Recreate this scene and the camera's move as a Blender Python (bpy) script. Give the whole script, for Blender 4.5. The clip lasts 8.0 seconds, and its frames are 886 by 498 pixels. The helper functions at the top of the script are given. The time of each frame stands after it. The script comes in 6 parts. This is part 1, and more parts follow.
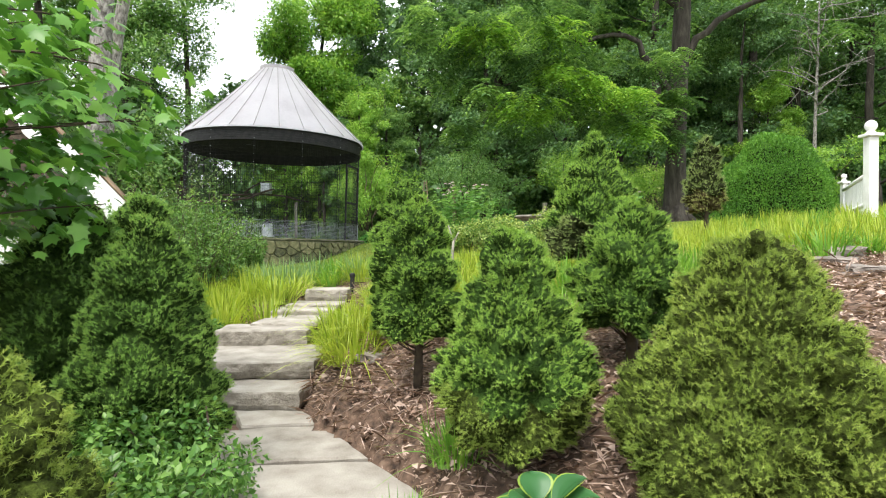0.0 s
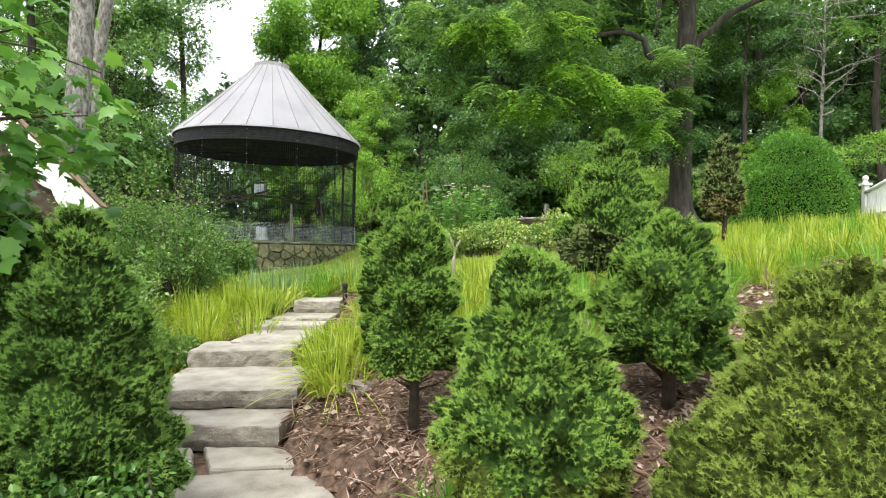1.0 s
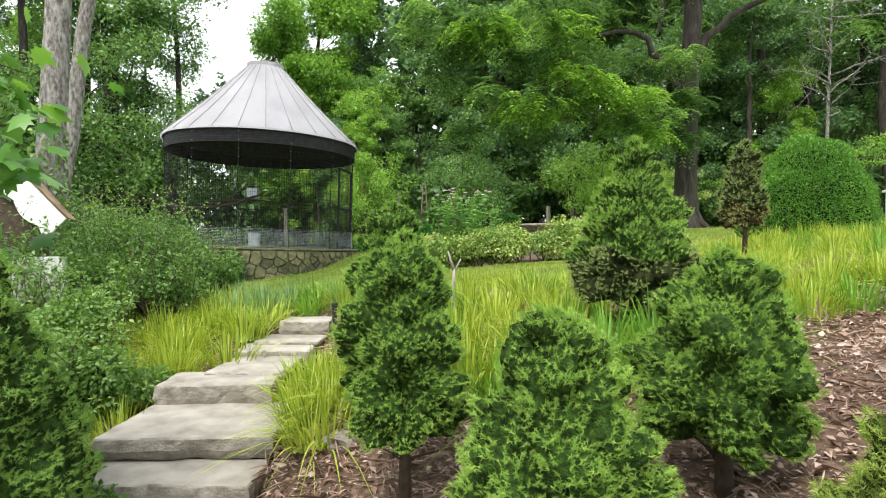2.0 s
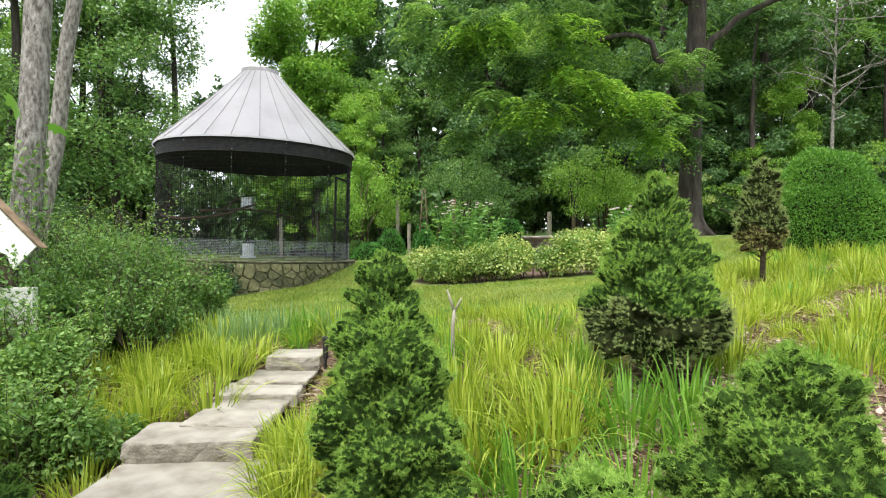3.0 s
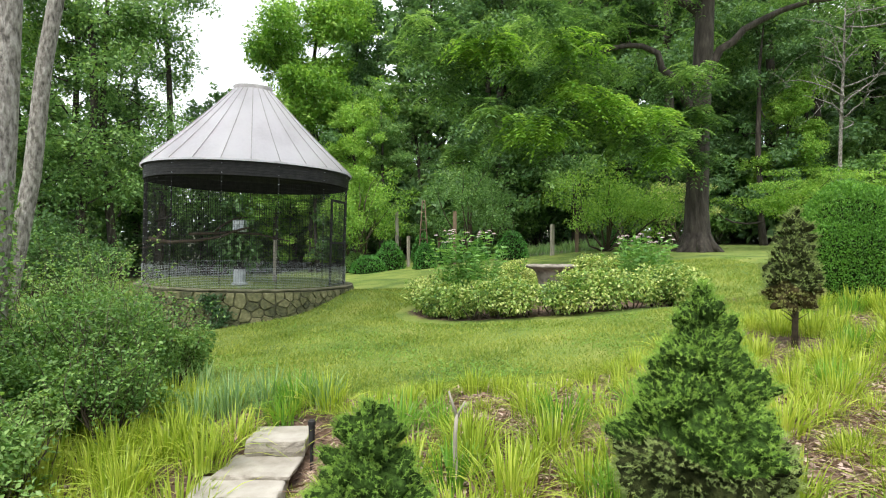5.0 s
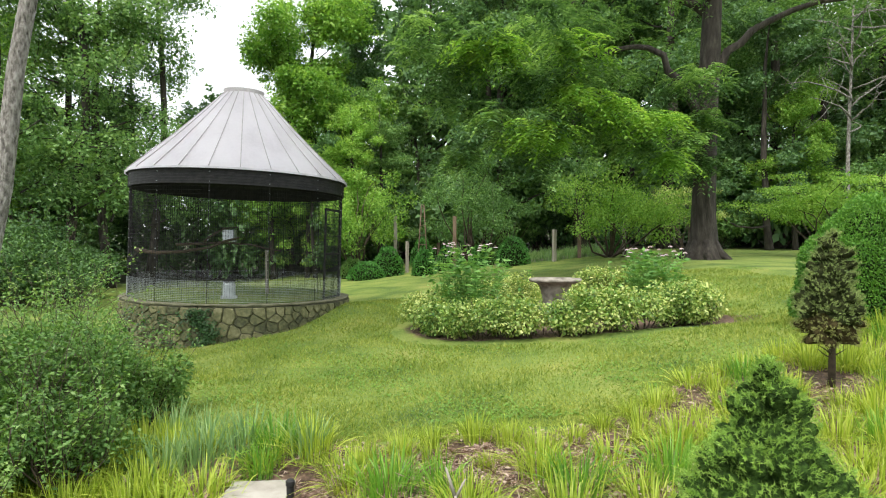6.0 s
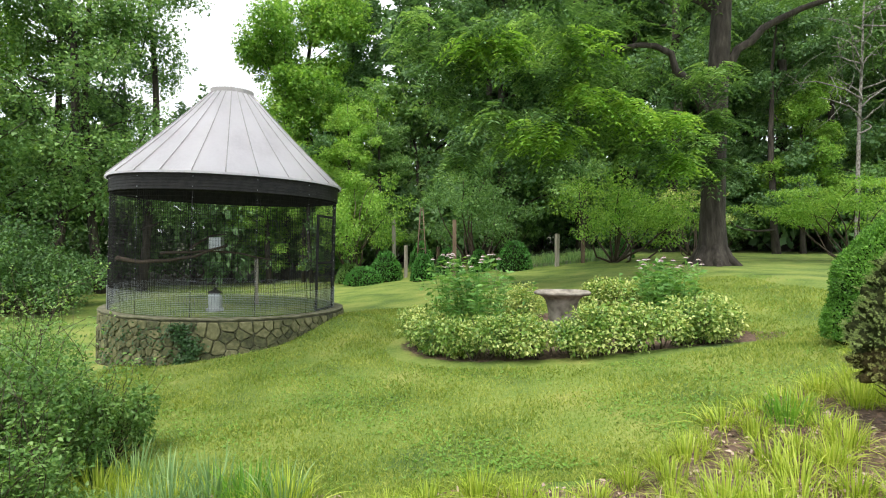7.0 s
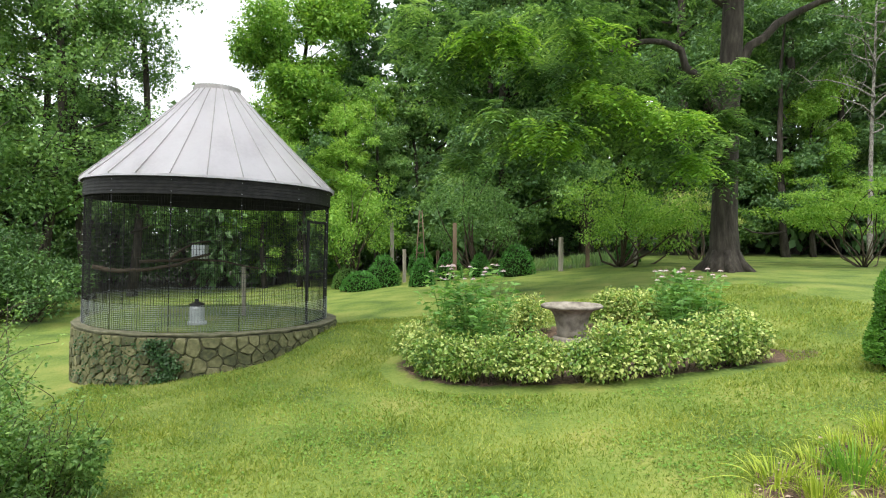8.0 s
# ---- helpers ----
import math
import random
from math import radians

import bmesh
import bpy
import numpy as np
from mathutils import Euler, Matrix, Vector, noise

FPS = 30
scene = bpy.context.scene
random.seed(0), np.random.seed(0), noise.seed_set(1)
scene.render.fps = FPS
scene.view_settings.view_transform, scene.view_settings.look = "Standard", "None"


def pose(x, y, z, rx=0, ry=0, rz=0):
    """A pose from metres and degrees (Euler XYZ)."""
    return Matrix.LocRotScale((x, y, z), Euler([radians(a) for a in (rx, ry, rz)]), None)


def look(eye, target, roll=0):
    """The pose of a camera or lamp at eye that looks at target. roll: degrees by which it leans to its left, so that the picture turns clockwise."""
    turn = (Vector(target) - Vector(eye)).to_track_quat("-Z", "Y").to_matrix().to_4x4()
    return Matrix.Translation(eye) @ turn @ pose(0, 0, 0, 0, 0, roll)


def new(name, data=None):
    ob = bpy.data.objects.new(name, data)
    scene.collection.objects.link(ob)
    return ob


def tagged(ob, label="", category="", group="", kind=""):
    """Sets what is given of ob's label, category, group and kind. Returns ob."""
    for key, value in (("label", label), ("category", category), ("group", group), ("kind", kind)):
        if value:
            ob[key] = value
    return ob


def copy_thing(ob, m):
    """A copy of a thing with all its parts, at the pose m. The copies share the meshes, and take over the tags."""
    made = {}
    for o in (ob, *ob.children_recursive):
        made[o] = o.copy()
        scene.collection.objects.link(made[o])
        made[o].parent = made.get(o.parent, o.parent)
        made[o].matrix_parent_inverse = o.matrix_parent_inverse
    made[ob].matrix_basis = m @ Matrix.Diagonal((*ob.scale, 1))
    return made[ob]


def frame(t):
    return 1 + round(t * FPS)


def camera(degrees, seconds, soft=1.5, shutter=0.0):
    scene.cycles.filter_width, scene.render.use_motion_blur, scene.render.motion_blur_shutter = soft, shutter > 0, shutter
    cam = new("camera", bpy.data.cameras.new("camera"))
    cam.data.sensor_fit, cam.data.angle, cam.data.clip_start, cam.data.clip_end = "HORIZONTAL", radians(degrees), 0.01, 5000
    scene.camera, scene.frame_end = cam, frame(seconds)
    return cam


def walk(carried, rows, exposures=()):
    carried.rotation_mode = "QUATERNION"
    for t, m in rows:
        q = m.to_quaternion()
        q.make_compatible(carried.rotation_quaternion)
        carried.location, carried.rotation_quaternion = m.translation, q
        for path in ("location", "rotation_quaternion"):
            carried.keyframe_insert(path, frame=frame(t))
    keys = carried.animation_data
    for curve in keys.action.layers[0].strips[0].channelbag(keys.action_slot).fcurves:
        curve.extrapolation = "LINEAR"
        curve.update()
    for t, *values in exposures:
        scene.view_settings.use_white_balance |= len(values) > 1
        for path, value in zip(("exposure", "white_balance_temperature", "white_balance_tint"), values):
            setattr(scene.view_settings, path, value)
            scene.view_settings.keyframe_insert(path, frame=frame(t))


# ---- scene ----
cam = camera(73.7, 8.0, soft=1.1)
METRES, EYE, TILT, LEAN, TURN = 4.3, 1.20, -0.3, 0.0, 0.0
ROWS = [
    (0.0, 0.0000, 0.0000, 0.0000, -0.00, 0.00, 0.00),
    (0.5, 0.0000, 0.0584, 0.0066, -0.01, 0.00, -0.02),
    (1.0, -0.0004, 0.1179, 0.0195, -0.02, 0.01, -0.03),
    (1.5, 0.0007, 0.1773, 0.0339, -0.02, 0.00, -0.03),
    (3.0, 0.0042, 0.3321, 0.1187, -0.03, -0.00, -0.04),
    (3.5, 0.0040, 0.3478, 0.1536, -0.03, -0.00, -0.03),
    (4.0, 0.0029, 0.3743, 0.1884, -0.02, 0.00, -0.01),
    (4.5, 0.0027, 0.4147, 0.2208, -0.02, 0.01, -0.02),
    (6.0, 0.0080, 0.6032, 0.3103, -0.02, 0.01, -0.04),
    (6.5, 0.0113, 0.6834, 0.3327, -0.02, 0.02, -0.04),
    (7.0, 0.0122, 0.7708, 0.3524, -0.02, 0.03, -0.04),
    (7.5, 0.0138, 0.8640, 0.3711, -0.01, 0.04, -0.03),
    (8.0, 0.0149, 0.9623, 0.3886, -0.01, 0.05, -0.03),
]
walk(cam, [(t, pose(0, 0, EYE, TILT, LEAN, TURN) @ pose(METRES * x, METRES * y, METRES * z, 90 + pitch, roll, yaw)) for t, x, y, z, yaw, pitch, roll in ROWS], exposures=((0, 1.16), (2.5, 1.07), (5, 1.0), (8, 0.95)))

# ---- light: a bright overcast sky ----
world = bpy.data.worlds.new("overcast_sky")
scene.world = world
world.use_nodes = True
wn, wl = world.node_tree.nodes, world.node_tree.links
wn.clear()
sky = wn.new("ShaderNodeTexSky")
sky.sky_type, sky.sun_disc = "NISHITA", False
sky.sun_elevation, sky.sun_rotation = radians(62), radians(200)
sky.air_density, sky.dust_density, sky.ozone_density = 1.0, 4.0, 1.0
sky_bg, cloud_bg, sky_mix, sky_out = (wn.new(n) for n in ("ShaderNodeBackground", "ShaderNodeBackground", "ShaderNodeMixShader", "ShaderNodeOutputWorld"))
sky_bg.inputs[1].default_value = 0.10
cloud_bg.inputs[0].default_value = (0.93, 0.97, 1.0, 1)
cloud_bg.inputs[1].default_value = 1.04
sky_mix.inputs[0].default_value = 0.8
wl.new(sky.outputs[0], sky_bg.inputs[0])
wl.new(sky_bg.outputs[0], sky_mix.inputs[1])
wl.new(cloud_bg.outputs[0], sky_mix.inputs[2])
wl.new(sky_mix.outputs[0], sky_out.inputs[0])
sun_data = bpy.data.lights.new("sun", "SUN")
sun_data.energy, sun_data.angle, sun_data.color = 2.1, radians(25), (1.0, 0.96, 0.88)
sun = new("sun", sun_data)
sun.matrix_world = look((-6, -10, 30), (0, 6, 0))

# ---- materials ----


def mat_base(name):
    m = bpy.data.materials.new(name)
    m.use_nodes = True
    m.node_tree.nodes.clear()
    return m, m.node_tree.nodes, m.node_tree.links


def ramp(nodes, stops):
    r = nodes.new("ShaderNodeValToRGB")
    while len(r.color_ramp.elements) < len(stops):
        r.color_ramp.elements.new(0.5)
    for e, (p, c) in zip(r.color_ramp.elements, stops):
        e.position, e.color = p, (*c, 1)
    return r


def leaf_mat(name, dark, mid, light, rough=0.5, translucent=0.35, spread=1.0, tint=False, patch=0.9):
    """Foliage: colour varies leaf by leaf and in soft patches; thin enough to let light through."""
    m, n, l = mat_base(name)
    geo, obj, tc = n.new("ShaderNodeNewGeometry"), n.new("ShaderNodeObjectInfo"), n.new("ShaderNodeTexCoord")
    noi = n.new("ShaderNodeTexNoise")
    noi.inputs["Scale"].default_value = 1.3
    noi.inputs["Detail"].default_value = 3
    l.new(tc.outputs["Object"], noi.inputs["Vector"])
    add = n.new("ShaderNodeMath"); add.operation = "MULTIPLY_ADD"
    add.inputs[1].default_value = 0.55 * spread
    if tint:
        own = n.new("ShaderNodeAttribute")
        own.attribute_name = "tint"
        l.new(own.outputs["Fac"], add.inputs[0])
    else:
        l.new(geo.outputs["Random Per Island"], add.inputs[0])
    sub = n.new("ShaderNodeMath"); sub.operation = "MULTIPLY_ADD"
    sub.inputs[1].default_value, sub.inputs[2].default_value = patch, 0.21 - patch / 2
    l.new(noi.outputs["Fac"], sub.inputs[0])
    l.new(sub.outputs[0], add.inputs[2])
    o2 = n.new("ShaderNodeMath"); o2.operation = "MULTIPLY_ADD"
    o2.inputs[1].default_value = 0.22
    l.new(obj.outputs["Random"], o2.inputs[0])
    l.new(add.outputs[0], o2.inputs[2])
    r = ramp(n, [(0.1, dark), (0.55, mid), (1.0, light)])
    for e in r.color_ramp.elements:
        e.color[2] *= 1.22
    l.new(o2.outputs[0], r.inputs[0])
    p, t, mix, out = n.new("ShaderNodeBsdfPrincipled"), n.new("ShaderNodeBsdfTranslucent"), n.new("ShaderNodeMixShader"), n.new("ShaderNodeOutputMaterial")
    p.inputs["Roughness"].default_value = rough
    p.inputs["Specular IOR Level"].default_value = 0.35
    warm = n.new("ShaderNodeMixRGB"); warm.blend_type = "MULTIPLY"
    warm.inputs[0].default_value = 1
    warm.inputs[2].default_value = (1.22, 1.18, 0.62, 1)
    l.new(r.outputs[0], p.inputs["Base Color"])
    l.new(r.outputs[0], warm.inputs[1])
    l.new(warm.outputs[0], t.inputs[0])
    mix.inputs[0].default_value = translucent
    l.new(p.outputs[0], mix.inputs[1]); l.new(t.outputs[0], mix.inputs[2])
    l.new(mix.outputs[0], out.inputs[0])
    return m


def solid_mat(name, stops, scale=6, rough=0.7, metal=0.0, bump=0.3, fine=40, vector="Object", stretch=(1, 1, 1), per_object=0.0, dist=0.01, spec=0.4):
    """Stone, bark, wood, metal or paint: two scales of variation with a fine relief."""
    m, n, l = mat_base(name)
    tc, mp = n.new("ShaderNodeTexCoord"), n.new("ShaderNodeMapping")
    mp.inputs["Scale"].default_value = stretch
    l.new(tc.outputs[vector], mp.inputs[0])
    a, b = n.new("ShaderNodeTexNoise"), n.new("ShaderNodeTexNoise")
    for q, s in ((a, scale), (b, fine)):
        q.inputs["Scale"].default_value, q.inputs["Detail"].default_value = s, 5
        l.new(mp.outputs[0], q.inputs["Vector"])
    mx = n.new("ShaderNodeMath"); mx.operation = "MULTIPLY_ADD"
    mx.inputs[1].default_value = 0.35
    l.new(b.outputs["Fac"], mx.inputs[0]); 
    sc = n.new("ShaderNodeMath"); sc.operation = "MULTIPLY_ADD"
    sc.inputs[1].default_value, sc.inputs[2].default_value = 1.3, -0.33
    l.new(a.outputs["Fac"], sc.inputs[0]); l.new(sc.outputs[0], mx.inputs[2])
    last = mx
    if per_object:
        obj, o2 = n.new("ShaderNodeObjectInfo"), n.new("ShaderNodeMath")
        o2.operation = "MULTIPLY_ADD"
        o2.inputs[1].default_value = per_object
        l.new(obj.outputs["Random"], o2.inputs[0]); l.new(mx.outputs[0], o2.inputs[2])
        o3 = n.new("ShaderNodeMath"); o3.operation = "SUBTRACT"; o3.inputs[1].default_value = per_object / 2
        l.new(o2.outputs[0], o3.inputs[0]); last = o3
    r = ramp(n, stops)
    l.new(last.outputs[0], r.inputs[0])
    p, out, bp = n.new("ShaderNodeBsdfPrincipled"), n.new("ShaderNodeOutputMaterial"), n.new("ShaderNodeBump")
    p.inputs["Roughness"].default_value, p.inputs["Metallic"].default_value = rough, metal
    p.inputs["Specular IOR Level"].default_value = spec
    bp.inputs["Strength"].default_value, bp.inputs["Distance"].default_value = bump, dist
    l.new(mx.outputs[0], bp.inputs["Height"]); l.new(bp.outputs[0], p.inputs["Normal"])
    l.new(r.outputs[0], p.inputs["Base Color"]); l.new(p.outputs[0], out.inputs[0])
    return m


M = {
    "spruce": leaf_mat("spruce_needles", (0.10, 0.20, 0.03), (0.24, 0.41, 0.06), (0.44, 0.62, 0.12), 0.55, 0.35, 0.9, True),
    "spruce_yellow": leaf_mat("yellowing_spruce_needles", (0.12, 0.18, 0.03), (0.27, 0.38, 0.06), (0.48, 0.57, 0.12), 0.55, 0.35, 0.9, True),
    # darker copy of the spruce green, with shade put into the colour
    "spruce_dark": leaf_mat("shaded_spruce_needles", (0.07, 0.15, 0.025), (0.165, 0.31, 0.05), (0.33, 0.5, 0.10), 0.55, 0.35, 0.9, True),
    "spruce_brown": leaf_mat("browned_spruce_needles", (0.14, 0.14, 0.045), (0.28, 0.30, 0.09), (0.44, 0.47, 0.15), 0.6, 0.3, 0.9, True),
    "spruce_grey": leaf_mat("grey_green_spruce_needles", (0.12, 0.17, 0.05), (0.24, 0.32, 0.09), (0.42, 0.50, 0.17), 0.6, 0.3, 0.9, True),
    # *_skin: dark colour stands in for the shade between the needle tufts
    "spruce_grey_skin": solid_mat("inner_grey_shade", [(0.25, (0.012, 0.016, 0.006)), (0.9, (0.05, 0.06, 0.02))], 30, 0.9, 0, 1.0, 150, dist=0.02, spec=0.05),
    "spruce_core": solid_mat("painted_inner_shade", [(0.2, (0.008, 0.014, 0.005)), (0.9, (0.02, 0.032, 0.012))], 25, 0.95, 0, 0.5, 90, spec=0.0),
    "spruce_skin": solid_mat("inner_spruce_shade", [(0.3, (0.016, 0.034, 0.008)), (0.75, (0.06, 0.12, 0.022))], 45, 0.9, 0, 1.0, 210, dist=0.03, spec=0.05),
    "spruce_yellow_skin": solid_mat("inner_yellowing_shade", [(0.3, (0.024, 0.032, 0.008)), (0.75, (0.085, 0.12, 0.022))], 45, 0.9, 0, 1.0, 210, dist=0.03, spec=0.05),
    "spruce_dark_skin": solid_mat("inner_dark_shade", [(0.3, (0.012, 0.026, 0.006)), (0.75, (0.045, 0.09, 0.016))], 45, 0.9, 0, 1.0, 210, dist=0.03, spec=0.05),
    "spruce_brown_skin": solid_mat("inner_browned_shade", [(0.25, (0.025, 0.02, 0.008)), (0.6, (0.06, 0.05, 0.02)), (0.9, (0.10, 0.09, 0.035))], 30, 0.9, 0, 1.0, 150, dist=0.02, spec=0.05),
    "daylily": leaf_mat("daylily_blades", (0.10, 0.15, 0.015), (0.27, 0.385, 0.03), (0.49, 0.56, 0.085), 0.4, 0.4, 1.3, True),
    "daylily_deep": leaf_mat("green_strap_blades", (0.06, 0.17, 0.02), (0.14, 0.32, 0.03), (0.28, 0.46, 0.06), 0.4, 0.4, 1.0, True),
    "iris": leaf_mat("grey_green_blades", (0.10, 0.19, 0.08), (0.2, 0.34, 0.10), (0.34, 0.46, 0.17), 0.45, 0.35, 1.0, True),
    "grass": leaf_mat("lawn_grass", (0.07, 0.13, 0.015), (0.19, 0.275, 0.035), (0.39, 0.43, 0.09), 0.5, 0.4, 1.2, False, 0.9),
    "clover": leaf_mat("clover_leaves", (0.09, 0.19, 0.02), (0.15, 0.29, 0.035), (0.24, 0.38, 0.07), 0.5, 0.3),
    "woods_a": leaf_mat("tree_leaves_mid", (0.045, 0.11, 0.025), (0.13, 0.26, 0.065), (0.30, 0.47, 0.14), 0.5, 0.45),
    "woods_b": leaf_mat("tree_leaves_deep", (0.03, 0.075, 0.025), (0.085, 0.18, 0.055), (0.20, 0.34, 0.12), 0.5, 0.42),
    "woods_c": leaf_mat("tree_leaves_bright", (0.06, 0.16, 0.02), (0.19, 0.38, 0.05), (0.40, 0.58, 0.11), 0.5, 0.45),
    "maple": leaf_mat("maple_leaves", (0.035, 0.11, 0.02), (0.10, 0.25, 0.04), (0.24, 0.46, 0.08), 0.35, 0.45),
    "shrub": leaf_mat("shrub_leaves", (0.045, 0.12, 0.022), (0.125, 0.25, 0.048), (0.31, 0.46, 0.12), 0.45, 0.4),
    "cover": leaf_mat("ground_cover_leaves", (0.025, 0.075, 0.012), (0.08, 0.19, 0.028), (0.24, 0.40, 0.08), 0.35, 0.3),
    "euonymus": leaf_mat("variegated_euonymus_leaves", (0.03, 0.10, 0.02), (0.19, 0.32, 0.05), (0.64, 0.68, 0.22), 0.35, 0.3, 1.2, False, 1.3),
    "box": leaf_mat("boxwood_leaves", (0.025, 0.085, 0.015), (0.06, 0.2, 0.03), (0.13, 0.36, 0.05), 0.45, 0.25),
    "yew": leaf_mat("yew_needles", (0.025, 0.085, 0.01), (0.085, 0.23, 0.022), (0.22, 0.44, 0.055), 0.5, 0.3),
    "ivy": leaf_mat("ivy_leaves", (0.015, 0.045, 0.012), (0.035, 0.09, 0.022), (0.075, 0.16, 0.04), 0.4, 0.2),
    # leaf green darkened: shade under the left trees is put into the colour
    "shade_leaf": leaf_mat("shaded_understorey_leaves", (0.022, 0.06, 0.016), (0.065, 0.145, 0.038), (0.16, 0.29, 0.085), 0.5, 0.4),
    "flower_leaf": leaf_mat("coneflower_leaves", (0.06, 0.17, 0.03), (0.16, 0.34, 0.07), (0.30, 0.5, 0.13), 0.5, 0.4),
    "pink": leaf_mat("faded_pink_petals", (0.48, 0.32, 0.33), (0.62, 0.5, 0.48), (0.78, 0.72, 0.66), 0.6, 0.3),
    "hosta": leaf_mat("hosta_leaves", (0.03, 0.10, 0.03), (0.06, 0.18, 0.05), (0.10, 0.26, 0.07), 0.35, 0.3),
    "hosta_edge": leaf_mat("hosta_margins", (0.20, 0.30, 0.04), (0.30, 0.42, 0.06), (0.42, 0.52, 0.11), 0.35, 0.3),
    "litter": leaf_mat("dry_leaf_litter", (0.10, 0.055, 0.03), (0.26, 0.17, 0.10), (0.52, 0.40, 0.28), 0.8, 0.1, 1.6),
    "bark": solid_mat("grey_brown_bark", [(0.2, (0.015, 0.012, 0.009)), (0.55, (0.05, 0.042, 0.034)), (0.95, (0.11, 0.095, 0.08))], 7, 0.9, 0, 1.0, 30, "Object", (1, 1, 0.22), 0, 0.05),
    "bark_light": solid_mat("pale_grey_bark", [(0.22, (0.06, 0.055, 0.048)), (0.45, (0.20, 0.185, 0.165)), (0.62, (0.30, 0.285, 0.26)), (0.95, (0.44, 0.425, 0.39))], 22, 0.9, 0, 1.0, 80, "Object", (1, 1, 0.4), 0, 0.05),
    "twig": solid_mat("dark_twigs", [(0.2, (0.03, 0.022, 0.015)), (0.9, (0.10, 0.075, 0.05))], 20, 0.9, 0, 0.5, 60),
    "stone": solid_mat("cut_sandstone", [(0.15, (0.17, 0.15, 0.125)), (0.4, (0.28, 0.255, 0.22)), (0.65, (0.36, 0.335, 0.295)), (0.95, (0.43, 0.40, 0.36))], 5, 0.85, 0, 0.9, 110, "Object", (1, 1, 1), 0.25, 0.01),
    "stone_side": solid_mat("split_sandstone_face", [(0.15, (0.15, 0.133, 0.108)), (0.4, (0.245, 0.22, 0.185)), (0.65, (0.325, 0.298, 0.255)), (0.95, (0.40, 0.37, 0.325))], 12, 0.9, 0, 1.0, 60, "Object", (1, 1, 1.3), 0.2, 0.015),
    "rubble": solid_mat("mossy_fieldstone", [(0.1, (0.05, 0.054, 0.03)), (0.4, (0.10, 0.105, 0.05)), (0.7, (0.165, 0.16, 0.08)), (1.0, (0.25, 0.235, 0.135))], 14, 0.9, 0, 1.0, 60, "Object", (1, 1, 1), 0.55, 0.02),
    "mortar": solid_mat("mossy_mortar", [(0.2, (0.075, 0.078, 0.045)), (0.9, (0.20, 0.19, 0.125))], 9, 0.95, 0, 0.8, 60),
    "roof": solid_mat("weathered_painted_metal", [(0.1, (0.60, 0.575, 0.60)), (0.5, (0.77, 0.745, 0.775)), (0.95, (0.86, 0.84, 0.87))], 1.1, 0.42, 0.1, 0.1, 18, "Object", (1, 1, 0.5), 0.1, 0.004),
    "roof_seam": solid_mat("roof_seam_metal", [(0.2, (0.34, 0.32, 0.32)), (0.9, (0.54, 0.51, 0.51))], 6, 0.5, 0.2, 0.1, 30),
    "black": solid_mat("black_painted_steel", [(0.2, (0.012, 0.012, 0.013)), (0.9, (0.034, 0.033, 0.033))], 9, 0.6, 0.0, 0.2, 60, spec=0.2),
    "zinc": solid_mat("galvanised_steel", [(0.2, (0.34, 0.37, 0.40)), (0.9, (0.55, 0.58, 0.61))], 9, 0.4, 0.6, 0.15, 50),
    "white": solid_mat("white_painted_wood", [(0.1, (0.60, 0.60, 0.57)), (0.5, (0.76, 0.76, 0.73)), (0.9, (0.82, 0.82, 0.80))], 4, 0.55, 0, 0.15, 40),
    "shingle": solid_mat("weathered_wood_shingles", [(0.2, (0.10, 0.065, 0.04)), (0.9, (0.27, 0.19, 0.12))], 9, 0.9, 0, 0.6, 60, "Object", (1, 1, 1), 0.4),
    "wood_grey": solid_mat("weathered_grey_wood", [(0.2, (0.20, 0.18, 0.14)), (0.9, (0.42, 0.39, 0.33))], 7, 0.85, 0, 0.5, 50, "Object", (1, 1, 0.15)),
    "wood_brown": solid_mat("brown_wood", [(0.2, (0.09, 0.06, 0.04)), (0.9, (0.22, 0.16, 0.11))], 7, 0.85, 0, 0.5, 50, "Object", (1, 1, 0.15)),
    "concrete": solid_mat("lichened_cast_stone", [(0.15, (0.09, 0.08, 0.065)), (0.5, (0.24, 0.215, 0.18)), (0.9, (0.38, 0.35, 0.30))], 9, 0.9, 0, 0.7, 60, dist=0.01),
    "rock": solid_mat("grey_brown_rock", [(0.1, (0.10, 0.085, 0.07)), (0.5, (0.23, 0.20, 0.175)), (0.95, (0.38, 0.34, 0.30))], 5, 0.9, 0, 0.9, 35, dist=0.02),
}

# ground: lawn, bare mulch and forest floor, told apart by two masks on the mesh
m, n, l = mat_base("lawn_and_mulch")
tc = n.new("ShaderNodeTexCoord")
na, nb, nc = (n.new("ShaderNodeTexNoise") for _ in range(3))
for q, s in ((na, 0.9), (nb, 22), (nc, 5)):
    q.inputs["Scale"].default_value, q.inputs["Detail"].default_value = s, 6
    l.new(tc.outputs["Object"], q.inputs["Vector"])
lawn_r = ramp(n, [(0.36, (0.042, 0.085, 0.01)), (0.48, (0.11, 0.17, 0.022)), (0.58, (0.165, 0.215, 0.037)), (0.68, (0.24, 0.25, 0.06))])
mulch_r = ramp(n, [(0.3, (0.04, 0.025, 0.017)), (0.55, (0.125, 0.078, 0.053)), (0.8, (0.25, 0.175, 0.125))])
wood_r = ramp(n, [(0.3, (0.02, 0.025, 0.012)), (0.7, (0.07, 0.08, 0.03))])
mixn = n.new("ShaderNodeMath"); mixn.operation = "MULTIPLY_ADD"; mixn.inputs[1].default_value = 0.35
l.new(nb.outputs["Fac"], mixn.inputs[0])
